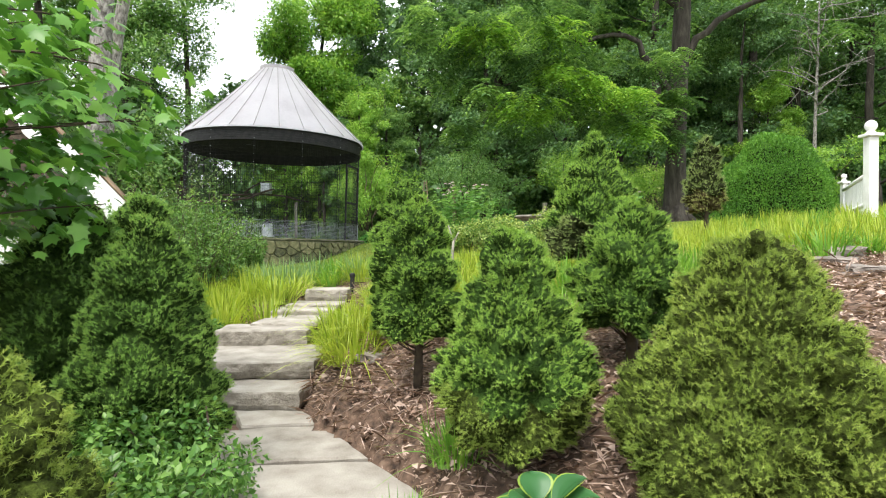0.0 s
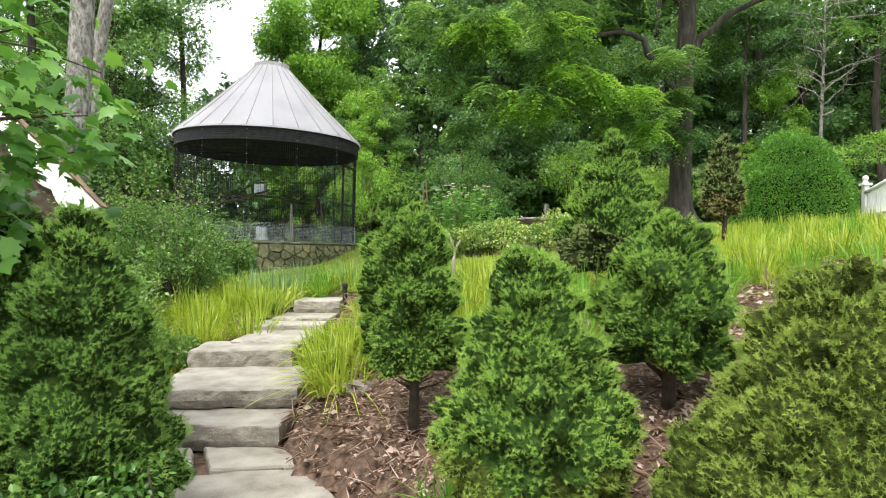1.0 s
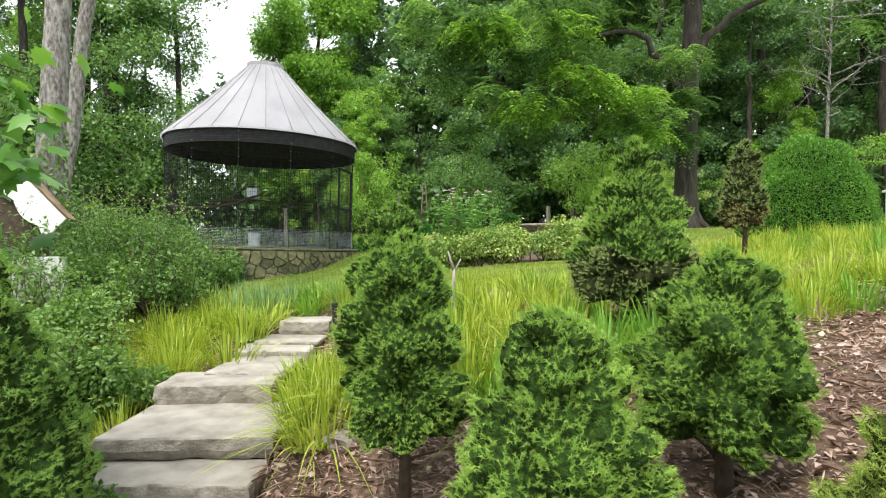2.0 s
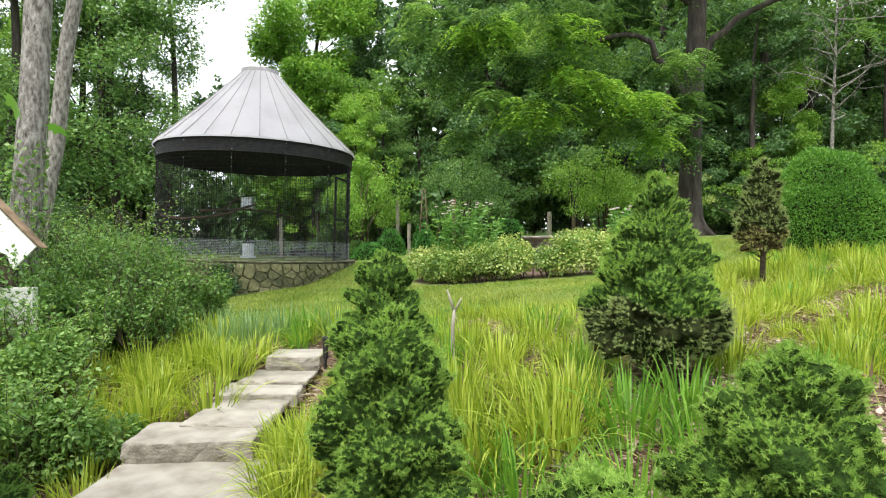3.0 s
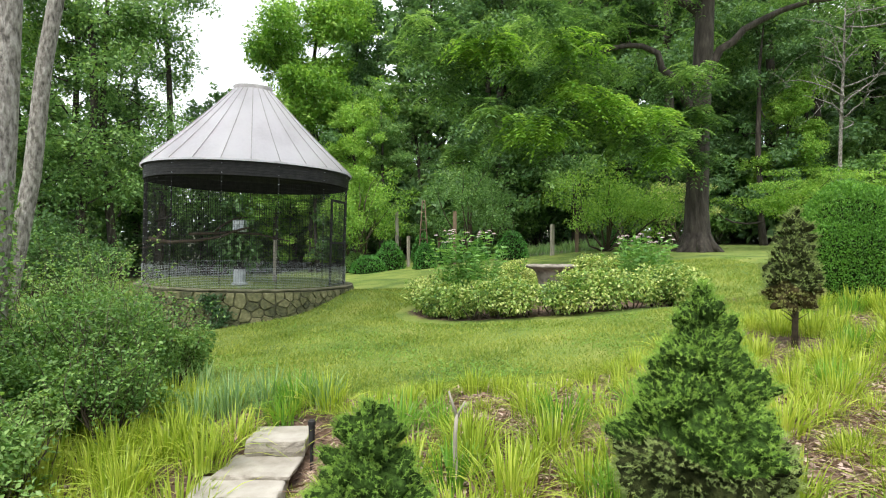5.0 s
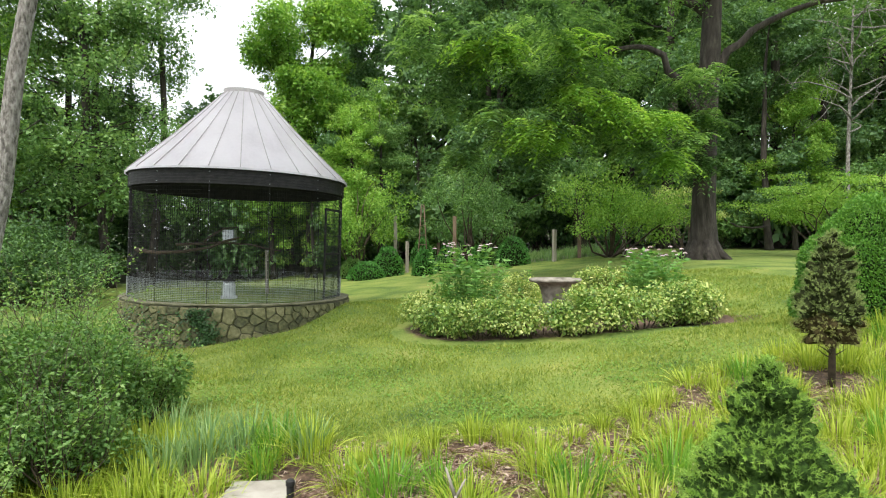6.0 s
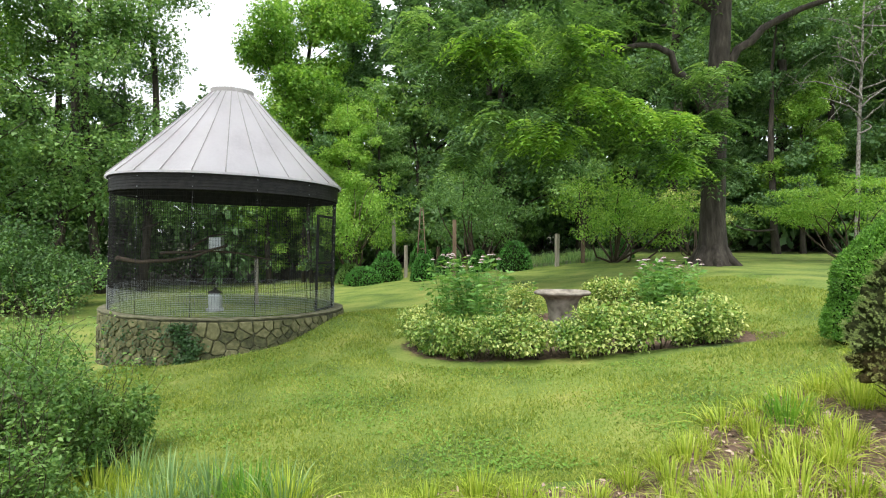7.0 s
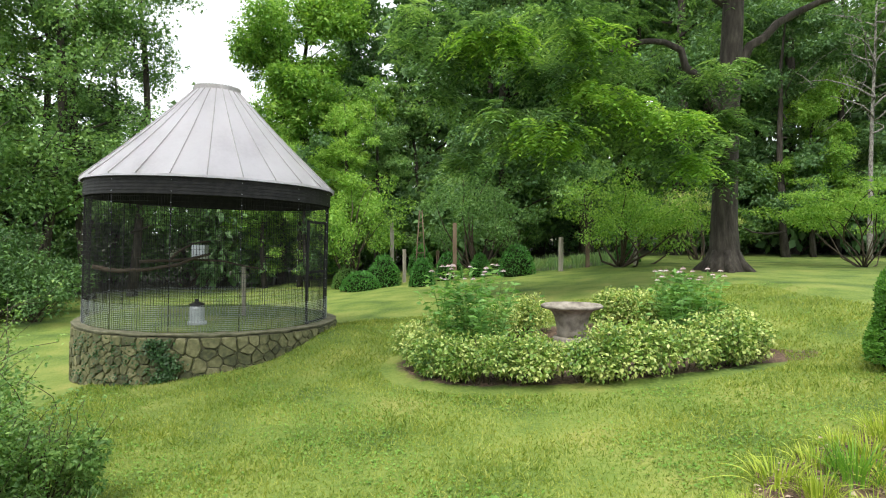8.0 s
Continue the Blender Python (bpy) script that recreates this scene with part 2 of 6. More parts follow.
hal = n.new("ShaderNodeMath"); hal.operation = "MULTIPLY"; hal.inputs[1].default_value = 0.68
l.new(na.outputs["Fac"], hal.inputs[0]); l.new(hal.outputs[0], mixn.inputs[2])
l.new(mixn.outputs[0], lawn_r.inputs[0]); l.new(nb.outputs["Fac"], mulch_r.inputs[0]); l.new(nc.outputs["Fac"], wood_r.inputs[0])
masks = []
for attr in ("mulch", "woods"):
    at, sm, st = n.new("ShaderNodeAttribute"), n.new("ShaderNodeMath"), n.new("ShaderNodeMapRange")
    at.attribute_name = attr
    sm.operation = "MULTIPLY_ADD"; sm.inputs[1].default_value = 0.5
    l.new(nc.outputs["Fac"], sm.inputs[0]); l.new(at.outputs["Fac"], sm.inputs[2])
    st.inputs[1].default_value, st.inputs[2].default_value = 0.68, 0.82
    l.new(sm.outputs[0], st.inputs[0]); masks.append(st)
mA, mB = n.new("ShaderNodeMixRGB"), n.new("ShaderNodeMixRGB")
l.new(masks[0].outputs[0], mA.inputs[0]); l.new(lawn_r.outputs[0], mA.inputs[1]); l.new(mulch_r.outputs[0], mA.inputs[2])
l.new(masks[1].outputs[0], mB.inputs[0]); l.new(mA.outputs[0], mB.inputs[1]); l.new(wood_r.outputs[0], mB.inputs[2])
p, out, bp = n.new("ShaderNodeBsdfPrincipled"), n.new("ShaderNodeOutputMaterial"), n.new("ShaderNodeBump")
p.inputs["Roughness"].default_value = 0.95
bp.inputs["Strength"].default_value, bp.inputs["Distance"].default_value = 0.8, 0.03
l.new(nb.outputs["Fac"], bp.inputs["Height"]); l.new(bp.outputs[0], p.inputs["Normal"])
l.new(mB.outputs[0], p.inputs["Base Color"]); l.new(p.outputs[0], out.inputs[0])
M["ground"] = m

# ---- mesh helpers ----
RNG = np.random.default_rng(7)


def mesh_obj(name, verts, faces, material, parent=None, label="", smooth=False):
    me = bpy.data.meshes.new(name)
    me.from_pydata(verts if isinstance(verts, list) else verts.tolist(), [], faces if isinstance(faces, list) else faces.tolist())
    me.materials.append(M[material])
    if smooth:
        me.shade_smooth()
    ob = new(name, me)
    if parent:
        ob.parent = parent
    if label:
        ob["label"] = label
    return ob


def part(name, bm, material, parent=None, label="", smooth=False):
    """Links a bmesh as one mesh object under a thing or a part."""
    me = bpy.data.meshes.new(name)
    bm.to_mesh(me)
    bm.free()
    me.materials.append(M[material])
    if smooth:
        me.shade_smooth()
    ob = new(name, me)
    if parent:
        ob.parent = parent
    if label:
        ob["label"] = label
    return ob


def thing(name, place, label, category, group="", kind=""):
    ob = new(name)
    ob.empty_display_size = 0.2
    ob.matrix_basis = place if isinstance(place, Matrix) else Matrix.Translation(place)
    return tagged(ob, label, category, group, kind)


def fast_mesh(name, verts, tris, material, parent=None, label="", sides=3):
    """A large mesh of triangles (or quads) straight from arrays."""
    me = bpy.data.meshes.new(name)
    nv, nf = len(verts), len(tris)
    me.vertices.add(nv)
    me.vertices.foreach_set("co", np.asarray(verts, dtype=np.float32).ravel())
    me.loops.add(nf * sides)
    me.loops.foreach_set("vertex_index", np.asarray(tris, dtype=np.int32).ravel())
    me.polygons.add(nf)
    me.polygons.foreach_set("loop_start", np.arange(0, nf * sides, sides, dtype=np.int32))
    me.update(calc_edges=True)
    me.materials.append(M[material])
    ob = new(name, me)
    if parent:
        ob.parent = parent
    if label:
        ob["label"] = label
    return ob


def unit(v):
    return v / np.maximum(np.linalg.norm(v, axis=-1, keepdims=True), 1e-9)


def leaves(pos, way, up, length, width, fold=0.15):
    """Folded four-point leaves: base, two sides, tip. way: the leaf's direction, up: its face."""
    way = unit(way)
    side = unit(np.cross(way, up))
    nor = np.cross(side, way)
    length, width = np.asarray(length).reshape(-1, 1) * np.ones((len(pos), 1)), np.asarray(width).reshape(-1, 1) * np.ones((len(pos), 1))
    mid = pos + way * length * 0.45
    a, c = pos, pos + way * length - nor * length * 0.12
    b = mid + side * width * 0.5 + nor * width * fold
    d = mid - side * width * 0.5 + nor * width * fold
    verts = np.stack([a, b, c, d], 1).reshape(-1, 3)
    base = np.arange(len(pos))[:, None] * 4
    tris = np.concatenate([base + [0, 2, 1], base + [0, 3, 2]], 1).reshape(-1, 3)
    return verts, tris


def join(chunks):
    vs, fs, k = [], [], 0
    for v, f in chunks:
        vs.append(v)
        fs.append(f + k)
        k += len(v)
    return np.concatenate(vs), np.concatenate(fs)


def tube(points, radii, sides=8):
    """A tapered round limb along a line of points; returns vertices and quads as triangles."""
    pts = np.array([tuple(p) for p in points], dtype=float)
    radii = np.asarray(radii, dtype=float)
    tan = unit(np.gradient(pts, axis=0))
    ref = np.array([0.31, 0.95, 0.05])
    u = unit(np.cross(tan, ref))
    v = np.cross(tan, u)
    a = np.linspace(0, 2 * np.pi, sides, endpoint=False)
    ring = (np.cos(a)[None, :, None] * u[:, None] + np.sin(a)[None, :, None] * v[:, None]) * radii[:, None, None] + pts[:, None]
    verts = ring.reshape(-1, 3)
    i, j = np.meshgrid(np.arange(len(pts) - 1), np.arange(sides), indexing="ij")
    p0, p1 = i * sides + j, i * sides + (j + 1) % sides
    q0, q1 = p0 + sides, p1 + sides
    tris = np.concatenate([np.stack([p0, p1, q1], -1).reshape(-1, 3), np.stack([p0, q1, q0], -1).reshape(-1, 3)])
    n0 = len(verts)
    verts = np.concatenate([verts, pts[:1], pts[-1:]])
    k = np.arange(sides)
    caps = np.concatenate([np.stack([(k + 1) % sides, k, np.full(sides, n0)], -1), np.stack([k + (len(pts) - 1) * sides, (k + 1) % sides + (len(pts) - 1) * sides, np.full(sides, n0 + 1)], -1)])
    return verts, np.concatenate([tris, caps])


def bent(p0, p1, bow=0.1, steps=6, rng=RNG):
    p0, p1 = np.array(p0, float), np.array(p1, float)
    t = np.linspace(0, 1, steps)[:, None]
    off = rng.normal(0, bow, 3) * np.linalg.norm(p1 - p0)
    return p0 + (p1 - p0) * t + off * (4 * t * (1 - t)) + np.concatenate([np.zeros((1, 3)), rng.normal(0, bow * 0.12, (steps - 2, 3)) * np.linalg.norm(p1 - p0), np.zeros((1, 3))])


def box(bm, x0, x1, y0, y1, z0, z1, bevel=0.0, jitter=0.0, rng=random):
    r = bmesh.ops.create_cube(bm, size=1)
    for v in r["verts"]:
        v.co = Vector(((x0 + x1) / 2 + v.co.x * (x1 - x0), (y0 + y1) / 2 + v.co.y * (y1 - y0), (z0 + z1) / 2 + v.co.z * (z1 - z0)))
        if jitter:
            v.co += Vector([rng.uniform(-jitter, jitter) for _ in range(3)])
    if bevel:
        edges = list({e for v in r["verts"] for e in v.link_edges})
        bmesh.ops.bevel(bm, geom=edges, offset=bevel, segments=2, affect="EDGES", profile=0.6)
    return bm


def cylinder(bm, x, y, z0, z1, r0, r1=None, sides=16):
    r1 = r0 if r1 is None else r1
    r = bmesh.ops.create_cone(bm, cap_ends=True, segments=sides, radius1=r0, radius2=r1, depth=z1 - z0)
    bmesh.ops.translate(bm, verts=r["verts"], vec=(x, y, (z0 + z1) / 2))
    return bm


def lathe(bm, profile, sides=32):
    """Turns a profile of (radius, height) round the upright axis."""
    rows = []
    for r, z in profile:
        rows.append([bm.verts.new((r * math.cos(2 * math.pi * k / sides), r * math.sin(2 * math.pi * k / sides), z)) for k in range(sides)])
    for a, b in zip(rows, rows[1:]):
        for k in range(sides):
            bm.faces.new((a[k], a[(k + 1) % sides], b[(k + 1) % sides], b[k]))
    bm.faces.new(list(reversed(rows[0])))
    bm.faces.new(rows[-1])
    return bm


# ---- ground ----
BED = (2.1, 13.25, 2.85, 2.2)  # round flower bed: centre and half widths


def edge_y(x):
    """Where the lawn's shelf breaks off towards the path."""
    return 5.3 - 0.9 * np.clip(x, -2.2, 2.6)


def lawn_y(x):
    """The lawn's near edge."""
    return 0.06 * np.sin(x * 2.7) + np.interp(x, [-3, -1.2, 0, 1.0, 2.07, 2.4, 4.1, 5.2, 7.0], [8.1, 7.9, 7.5, 7.5, 8.2, 8.5, 9.5, 10.6, 12.0])


def path_sides(y):
    """The right and left edge of the path and steps."""
    return (np.interp(y, [1.4, 2.3, 2.7, 3.2, 3.55, 3.75, 4.2, 5.1, 5.95, 7.1], [-0.02, -0.03, -0.07, -0.36, -0.58, -0.8, -0.94, -0.96, -1.0, -0.88]),
            np.interp(y, [1.0, 3.0, 3.7, 4.2, 5.1, 5.95, 7.1], [-0.9, -1.2, -1.55, -2.0, -2.07, -1.80, -1.64]))


def height(x, y):
    x, y = np.asarray(x, float), np.asarray(y, float)
    far = np.clip((y - 20) / 40, 0, 1)
    shelf = 1.10 + 0.1 * (np.clip(x, -9, 8) - 0.79) * (1 - 0.3 * far) + 0.026 * (y - 11.07)
    shelf = shelf + 0.012 * np.clip(y - 40, 0, 60)
    shelf = shelf - 0.28 * np.exp(-((x - 4.9) / 1.7) ** 2 - ((y - 12.9) / 1.7) ** 2)
    shelf = shelf + 0.33 * np.exp(-((x + 1.9) / 0.9) ** 2 - ((y - 15.5) / 1.5) ** 2)
    k = 0.35
    drop = 0.22 * k * np.logaddexp(0, (edge_y(x) - y) / k)
    z = shelf - drop
    low = 0.03
    z = low + 0.06 * np.logaddexp(0, (z - low) / 0.06) - 0.03
    z = np.minimum(z, shelf)
    # trough in which the path and the steps lie
    run = np.interp(y, [2, 4.2, 4.45, 5.15, 5.95, 6.62, 7.1, 7.6], [0.0, 0.0, 0.05, 0.22, 0.34, 0.46, 0.62, 0.74])
    right, left = path_sides(y)
    trough = np.clip((right + 0.13 - x) / 0.13, 0, 1) * np.clip((x - left + 0.13) / 0.13, 0, 1) * np.clip((7.7 - y) / 0.6, 0, 1)
    z = z + (np.minimum(z, run) - z) * trough * trough * (3 - 2 * trough)
    return z + 0.02 * np.sin(x * 1.9 + 0.6 * y) * np.cos(y * 1.3 - x * 0.4)


def ground_z(x, y):
    return float(height(x, y))


gx = np.concatenate([-np.geomspace(10, 400, 26)[::-1], np.arange(-9.85, 11, 0.15), np.geomspace(11.2, 400, 26)])
gy = np.concatenate([-np.geomspace(3, 400, 20)[::-1], np.arange(-2.85, 19, 0.15), np.geomspace(19.2, 500, 40)])
GX, GY = np.meshgrid(gx, gy)
GZ = height(GX, GY)
nx, ny = len(gx), len(gy)
ii, jj = np.meshgrid(np.arange(ny - 1), np.arange(nx - 1), indexing="ij")
q = ii * nx + jj
ground = fast_mesh("ground", np.stack([GX, GY, GZ], -1).reshape(-1, 3), np.stack([q, q + 1, q + nx + 1, q + nx], -1).reshape(-1, 4), "ground", sides=4)
ground.data.shade_smooth()
tagged(ground, "green mown lawn with brown mulched beds on a slope", "ground", kind="structure")
bedr = np.hypot((GX - BED[0]) / (BED[2] + 0.02), (GY - BED[1]) / (BED[3] + 0.02))
mulch = np.clip(1.0 - (bedr - 0.80 + 0.12 * np.clip((BED[1] - GY) / 2, 0, 1)) / 0.3, 0, 1) + np.clip((lawn_y(GX) - GY) / 0.5 + 0.35, 0, 1)
mulch = mulch + np.clip(1.1 - np.hypot((GX - 5.0) / 0.75, (GY - 12.7) / 0.6), 0, 1)
mulch = np.clip(mulch, 0, 1) * (1 - np.clip((np.abs(GX - 1) - 9) / 3, 0, 1))
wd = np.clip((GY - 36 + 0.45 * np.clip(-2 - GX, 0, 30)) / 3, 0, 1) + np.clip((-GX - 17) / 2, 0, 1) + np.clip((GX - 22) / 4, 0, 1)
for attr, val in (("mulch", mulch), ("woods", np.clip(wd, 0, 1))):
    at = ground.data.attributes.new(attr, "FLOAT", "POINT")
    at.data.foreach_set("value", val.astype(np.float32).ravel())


# ---- stone steps and path ----
def slab(name, x0, x1, y0, y1, top, thick, parent, turn=0.0, seed=0, material="stone"):
    """A split stone slab: flat worn top, crisp chipped arris, rough and slightly undercut sides."""
    rng = random.Random(seed)
    w, d = x1 - x0, y1 - y0
    corners = [Vector((sx * w / 2 * rng.uniform(0.96, 1.0), sy * d / 2 * rng.uniform(0.95, 1.0), 0)) for sx, sy in ((-1, -1), (1, -1), (1, 1), (-1, 1))]
    line = []
    for p0, p1 in zip(corners, corners[1:] + corners[:1]):
        k = max(4, int((p1 - p0).length / 0.045))
        line += [p0.lerp(p1, (q + 0.12 if q == 0 else q) / k) for q in range(k)]
    sd = rng.uniform(0, 50)
    bm = bmesh.new()
    rows = []
    for z, inset, amp in ((-thick, 0.035, 0.012), (-thick * 0.82, 0.012, 0.02), (-thick * 0.55, 0.0, 0.024), (-thick * 0.28, 0.002, 0.02), (-0.012, 0.003, 0.014), (-0.003, 0.011, 0.012), (0.0, 0.026, 0.008)):
        row = []
        for p in line:
            o = p.normalized()
            q = Vector((p.x * 5 + sd, p.y * 5, z * 9))
            out_by = noise.noise(Vector((p.x * 2.2 + sd, p.y * 2.2, 3))) * 0.022 + noise.noise(q) * amp + noise.noise(q * 3.1) * amp * 0.55 - inset
            dz = noise.noise(q * 1.7) * 0.006 if z > -0.01 else noise.noise(q * 2) * 0.012
            row.append(bm.verts.new((p.x + o.x * out_by, p.y + o.y * out_by, z + dz * 0.8)))
        rows.append(row)
    for s in (0.72, 0.4):
        rows.append([bm.verts.new((v.co.x * s, v.co.y * s, noise.noise(Vector((v.co.x * s * 4 + sd, v.co.y * s * 4, 0))) * 0.007)) for v in rows[6]])
    n = len(line)
    for ra, rb in zip(rows, rows[1:]):
        for k in range(n):
            bm.faces.new((ra[k], ra[(k + 1) % n], rb[(k + 1) % n], rb[k]))
    bm.faces.new(rows[-1])
    ob = part(name, bm, material, parent)
    # faces that tilt sideways take a slightly darker stone than the top
    ob.data.materials.append(M["stone_side"])
    for f in ob.data.polygons:
        f.material_index = int(f.normal.z < 0.55)
    ob.matrix_basis = pose((x0 + x1) / 2, (y0 + y1) / 2, top, 0, 0, turn)
    return ob


steps = thing("stone_steps", (0, 0, 0), "rough cut pale sandstone slab steps rising through the garden bank", "steps", kind="structure")
slab("step", -1.97, -1.0, 4.1, 4.52, 0.185, 0.17, steps, -1, 1)
slab("step", -2.02, -0.96, 4.43, 5.25, 0.325, 0.135, steps, 1, 2)
slab("step", -2.03, -1.2, 5.16, 5.62, 0.462, 0.17, steps, 3, 3)
slab("step", -1.78, -1.18, 5.45, 6.14, 0.488, 0.06, steps, -2, 4)
slab("step", -1.80, -1.14, 6.08, 6.5, 0.535, 0.14, steps, 2, 5)
slab("step", -1.70, -1.1, 6.4, 6.85, 0.568, 0.06, steps, -3, 6)
slab("step", -1.60, -1.10, 6.78, 7.2, 0.70, 0.16, steps, 1, 7)
path = thing("flagstone_path", (0, 0, 0), "pale sandstone flagstones laid in mulch below the steps", "path", kind="structure")


def flag(corners, top, seed, parent):
    rng = random.Random(seed)
    bm = bmesh.new()
    pts = []
    for (ax, ay), (bx, by) in zip(corners, corners[1:] + corners[:1]):
        for k in range(5):
            t = k / 5
            pts.append((ax + (bx - ax) * t + rng.uniform(-0.012, 0.012), ay + (by - ay) * t + rng.uniform(-0.012, 0.012)))
    cx, cy = sum(p[0] for p in pts) / len(pts), sum(p[1] for p in pts) / len(pts)
    low = [bm.verts.new((x - cx, y - cy, -0.08)) for x, y in pts]
    mid = [bm.verts.new((x - cx, y - cy, -0.012)) for x, y in pts]
    top_v = [bm.verts.new(((x - cx) * 0.965, (y - cy) * 0.965, rng.uniform(-0.003, 0.003))) for x, y in pts]
    n = len(pts)
    for a, b in ((low, mid), (mid, top_v)):
        for k in range(n):
            bm.faces.new((a[k], a[(k + 1) % n], b[(k + 1) % n], b[k]))
    bm.faces.new(top_v)
    ob = part("flagstone", bm, "stone", parent)
    ob.matrix_basis = Matrix.Translation((cx, cy, top))
    return ob


flag([(-1.85, 3.72), (-1.36, 3.7), (-1.52, 4.1), (-1.95, 4.1)], 0.055, 1, path)
flag([(-1.29, 3.73), (-0.82, 3.8), (-0.95, 4.08), (-1.45, 4.1)], 0.06, 2, path)
flag([(-1.35, 3.08), (-0.42, 3.2), (-0.62, 3.54), (-0.80, 3.74), (-1.6, 3.63)], 0.06, 3, path)
flag([(-1.0, 2.3), (-0.05, 2.3), (-0.09, 2.7), (-0.38, 3.15), (-1.3, 3.03)], 0.06, 4, path)
flag([(-0.9, 1.4), (-0.05, 1.4), (-0.03, 2.25), (-1.0, 2.25)], 0.06, 5, path)

# ---- aviary: round wire corn crib with a conical metal roof ----
AV = (-4.67, 16.37)
A_WALL, A_EAVE, A_BAND, A_TOP = 1.40, 4.06, 3.73, 6.04
R_EAVE, R_MESH, R_WALL, R_CAP = 2.41, 2.31, 2.5, 0.42
aviary = thing("aviary", pose(AV[0] - 0.04, AV[1], A_WALL, 0, 1.5, 0), "round black wire aviary with pale conical metal roof", "aviary")
FACE = math.atan2(-AV[1], -AV[0])  # towards the steps
seam0 = radians(-72.0)
N_ROOF = 26
for k in range(N_ROOF):
    a0, a1 = seam0 + 2 * math.pi * k / N_ROOF, seam0 + 2 * math.pi * (k + 1) / N_ROOF
    bm = bmesh.new()
    rows = []
    for s in range(7):
        t = s / 6
        r = R_CAP + (R_EAVE - R_CAP) * t
        z = A_TOP - A_WALL + (A_EAVE - A_TOP) * t - 0.05 * math.sin(math.pi * t)
        rows.append([bm.verts.new((r * math.cos(a0 + (a1 - a0) * j / 3), r * math.sin(a0 + (a1 - a0) * j / 3), z + (0.012 if j in (0, 3) else 0))) for j in range(4)])
    rows.append([bm.verts.new(((R_EAVE + 0.01) * math.cos(a0 + (a1 - a0) * j / 3), (R_EAVE + 0.01) * math.sin(a0 + (a1 - a0) * j / 3), A_EAVE - A_WALL - 0.035)) for j in range(4)])
    for ra, rb in zip(rows, rows[1:]):
        for j in range(3):
            bm.faces.new((ra[j], rb[j], rb[j + 1], ra[j + 1]))
    bmesh.ops.solidify(bm, geom=bm.faces[:], thickness=0.008)
    part("roof_panel", bm, "roof", aviary)
    pts = [((R_CAP + (R_EAVE + 0.012 - R_CAP) * t) * math.cos(a0), (R_CAP + (R_EAVE + 0.012 - R_CAP) * t) * math.sin(a0), A_TOP - A_WALL + (A_EAVE - A_TOP) * t - 0.05 * math.sin(math.pi * t) + 0.017) for t in np.linspace(0, 1, 7)]
    v, f = tube(pts, [0.009] * 7, 6)
    fast_mesh("roof_rib", v, f, "roof_seam", aviary, "raised metal seam")
bm = bmesh.new()
lathe(bm, [(R_CAP + 0.03, A_TOP - A_WALL - 0.03), (R_CAP + 0.03, A_TOP - A_WALL + 0.05), (R_CAP - 0.02, A_TOP - A_WALL + 0.055), (R_CAP - 0.02, A_TOP - A_WALL - 0.05)], 44)
part("cap_ring", bm, "roof_seam", aviary, "scalloped metal ring round the open peak")
for k in range(44):
    bm = bmesh.new()
    bmesh.ops.create_icosphere(bm, subdivisions=1, radius=0.022, matrix=Matrix.Translation(((R_CAP + 0.02) * math.cos(k * math.pi / 22), (R_CAP + 0.02) * math.sin(k * math.pi / 22), A_TOP - A_WALL + 0.055)))
    part("cap_bead", bm, "roof_seam", aviary)
# black sheet added under the roof panels so the inside reads dark
bm = bmesh.new()
lo = [bm.verts.new(((R_EAVE - 0.02) * math.cos(k * math.pi / 22), (R_EAVE - 0.02) * math.sin(k * math.pi / 22), A_EAVE - A_WALL - 0.04)) for k in range(44)]
hi = [bm.verts.new(((R_CAP - 0.01) * math.cos(k * math.pi / 22), (R_CAP - 0.01) * math.sin(k * math.pi / 22), A_TOP - A_WALL - 0.06)) for k in range(44)]
for k in range(44):
    bm.faces.new((lo[k], lo[(k + 1) % 44], hi[(k + 1) % 44], hi[k]))
bm.faces.new(hi)
part("roof_lining", bm, "black", aviary, "black sheet added under the roof panels")
# black band under the eave
bm = bmesh.new()
lathe(bm, [(R_MESH + 0.03, A_BAND - A_WALL), (R_MESH + 0.03, A_EAVE - A_WALL - 0.03), (R_MESH + 0.02, A_EAVE - A_WALL - 0.03), (R_MESH + 0.02, A_BAND - A_WALL)], 88)
big = [f for f in bm.faces if len(f.verts) > 10]
bmesh.ops.delete(bm, geom=big, context="FACES_ONLY")
part("eave_band", bm, "black", aviary, "black metal band under the eave")


def ring_wire(r, z, thick, sides=96):
    a = np.linspace(0, 2 * np.pi, sides, endpoint=False)
    prof = np.array([(thick, 0), (0, thick), (-thick, 0), (0, -thick)])
    rr = r + prof[:, 0]
    v = np.stack([np.cos(a)[:, None] * rr, np.sin(a)[:, None] * rr, np.broadcast_to(z + prof[:, 1], (sides, 4))], -1).reshape(-1, 3)
    i, j = np.meshgrid(np.arange(sides), np.arange(4), indexing="ij")
    q0, q1 = i * 4 + j, i * 4 + (j + 1) % 4
    q2, q3 = ((i + 1) % sides) * 4 + (j + 1) % 4, ((i + 1) % sides) * 4 + j
    return v, np.concatenate([np.stack([q0, q1, q2], -1).reshape(-1, 3), np.stack([q0, q2, q3], -1).reshape(-1, 3)])


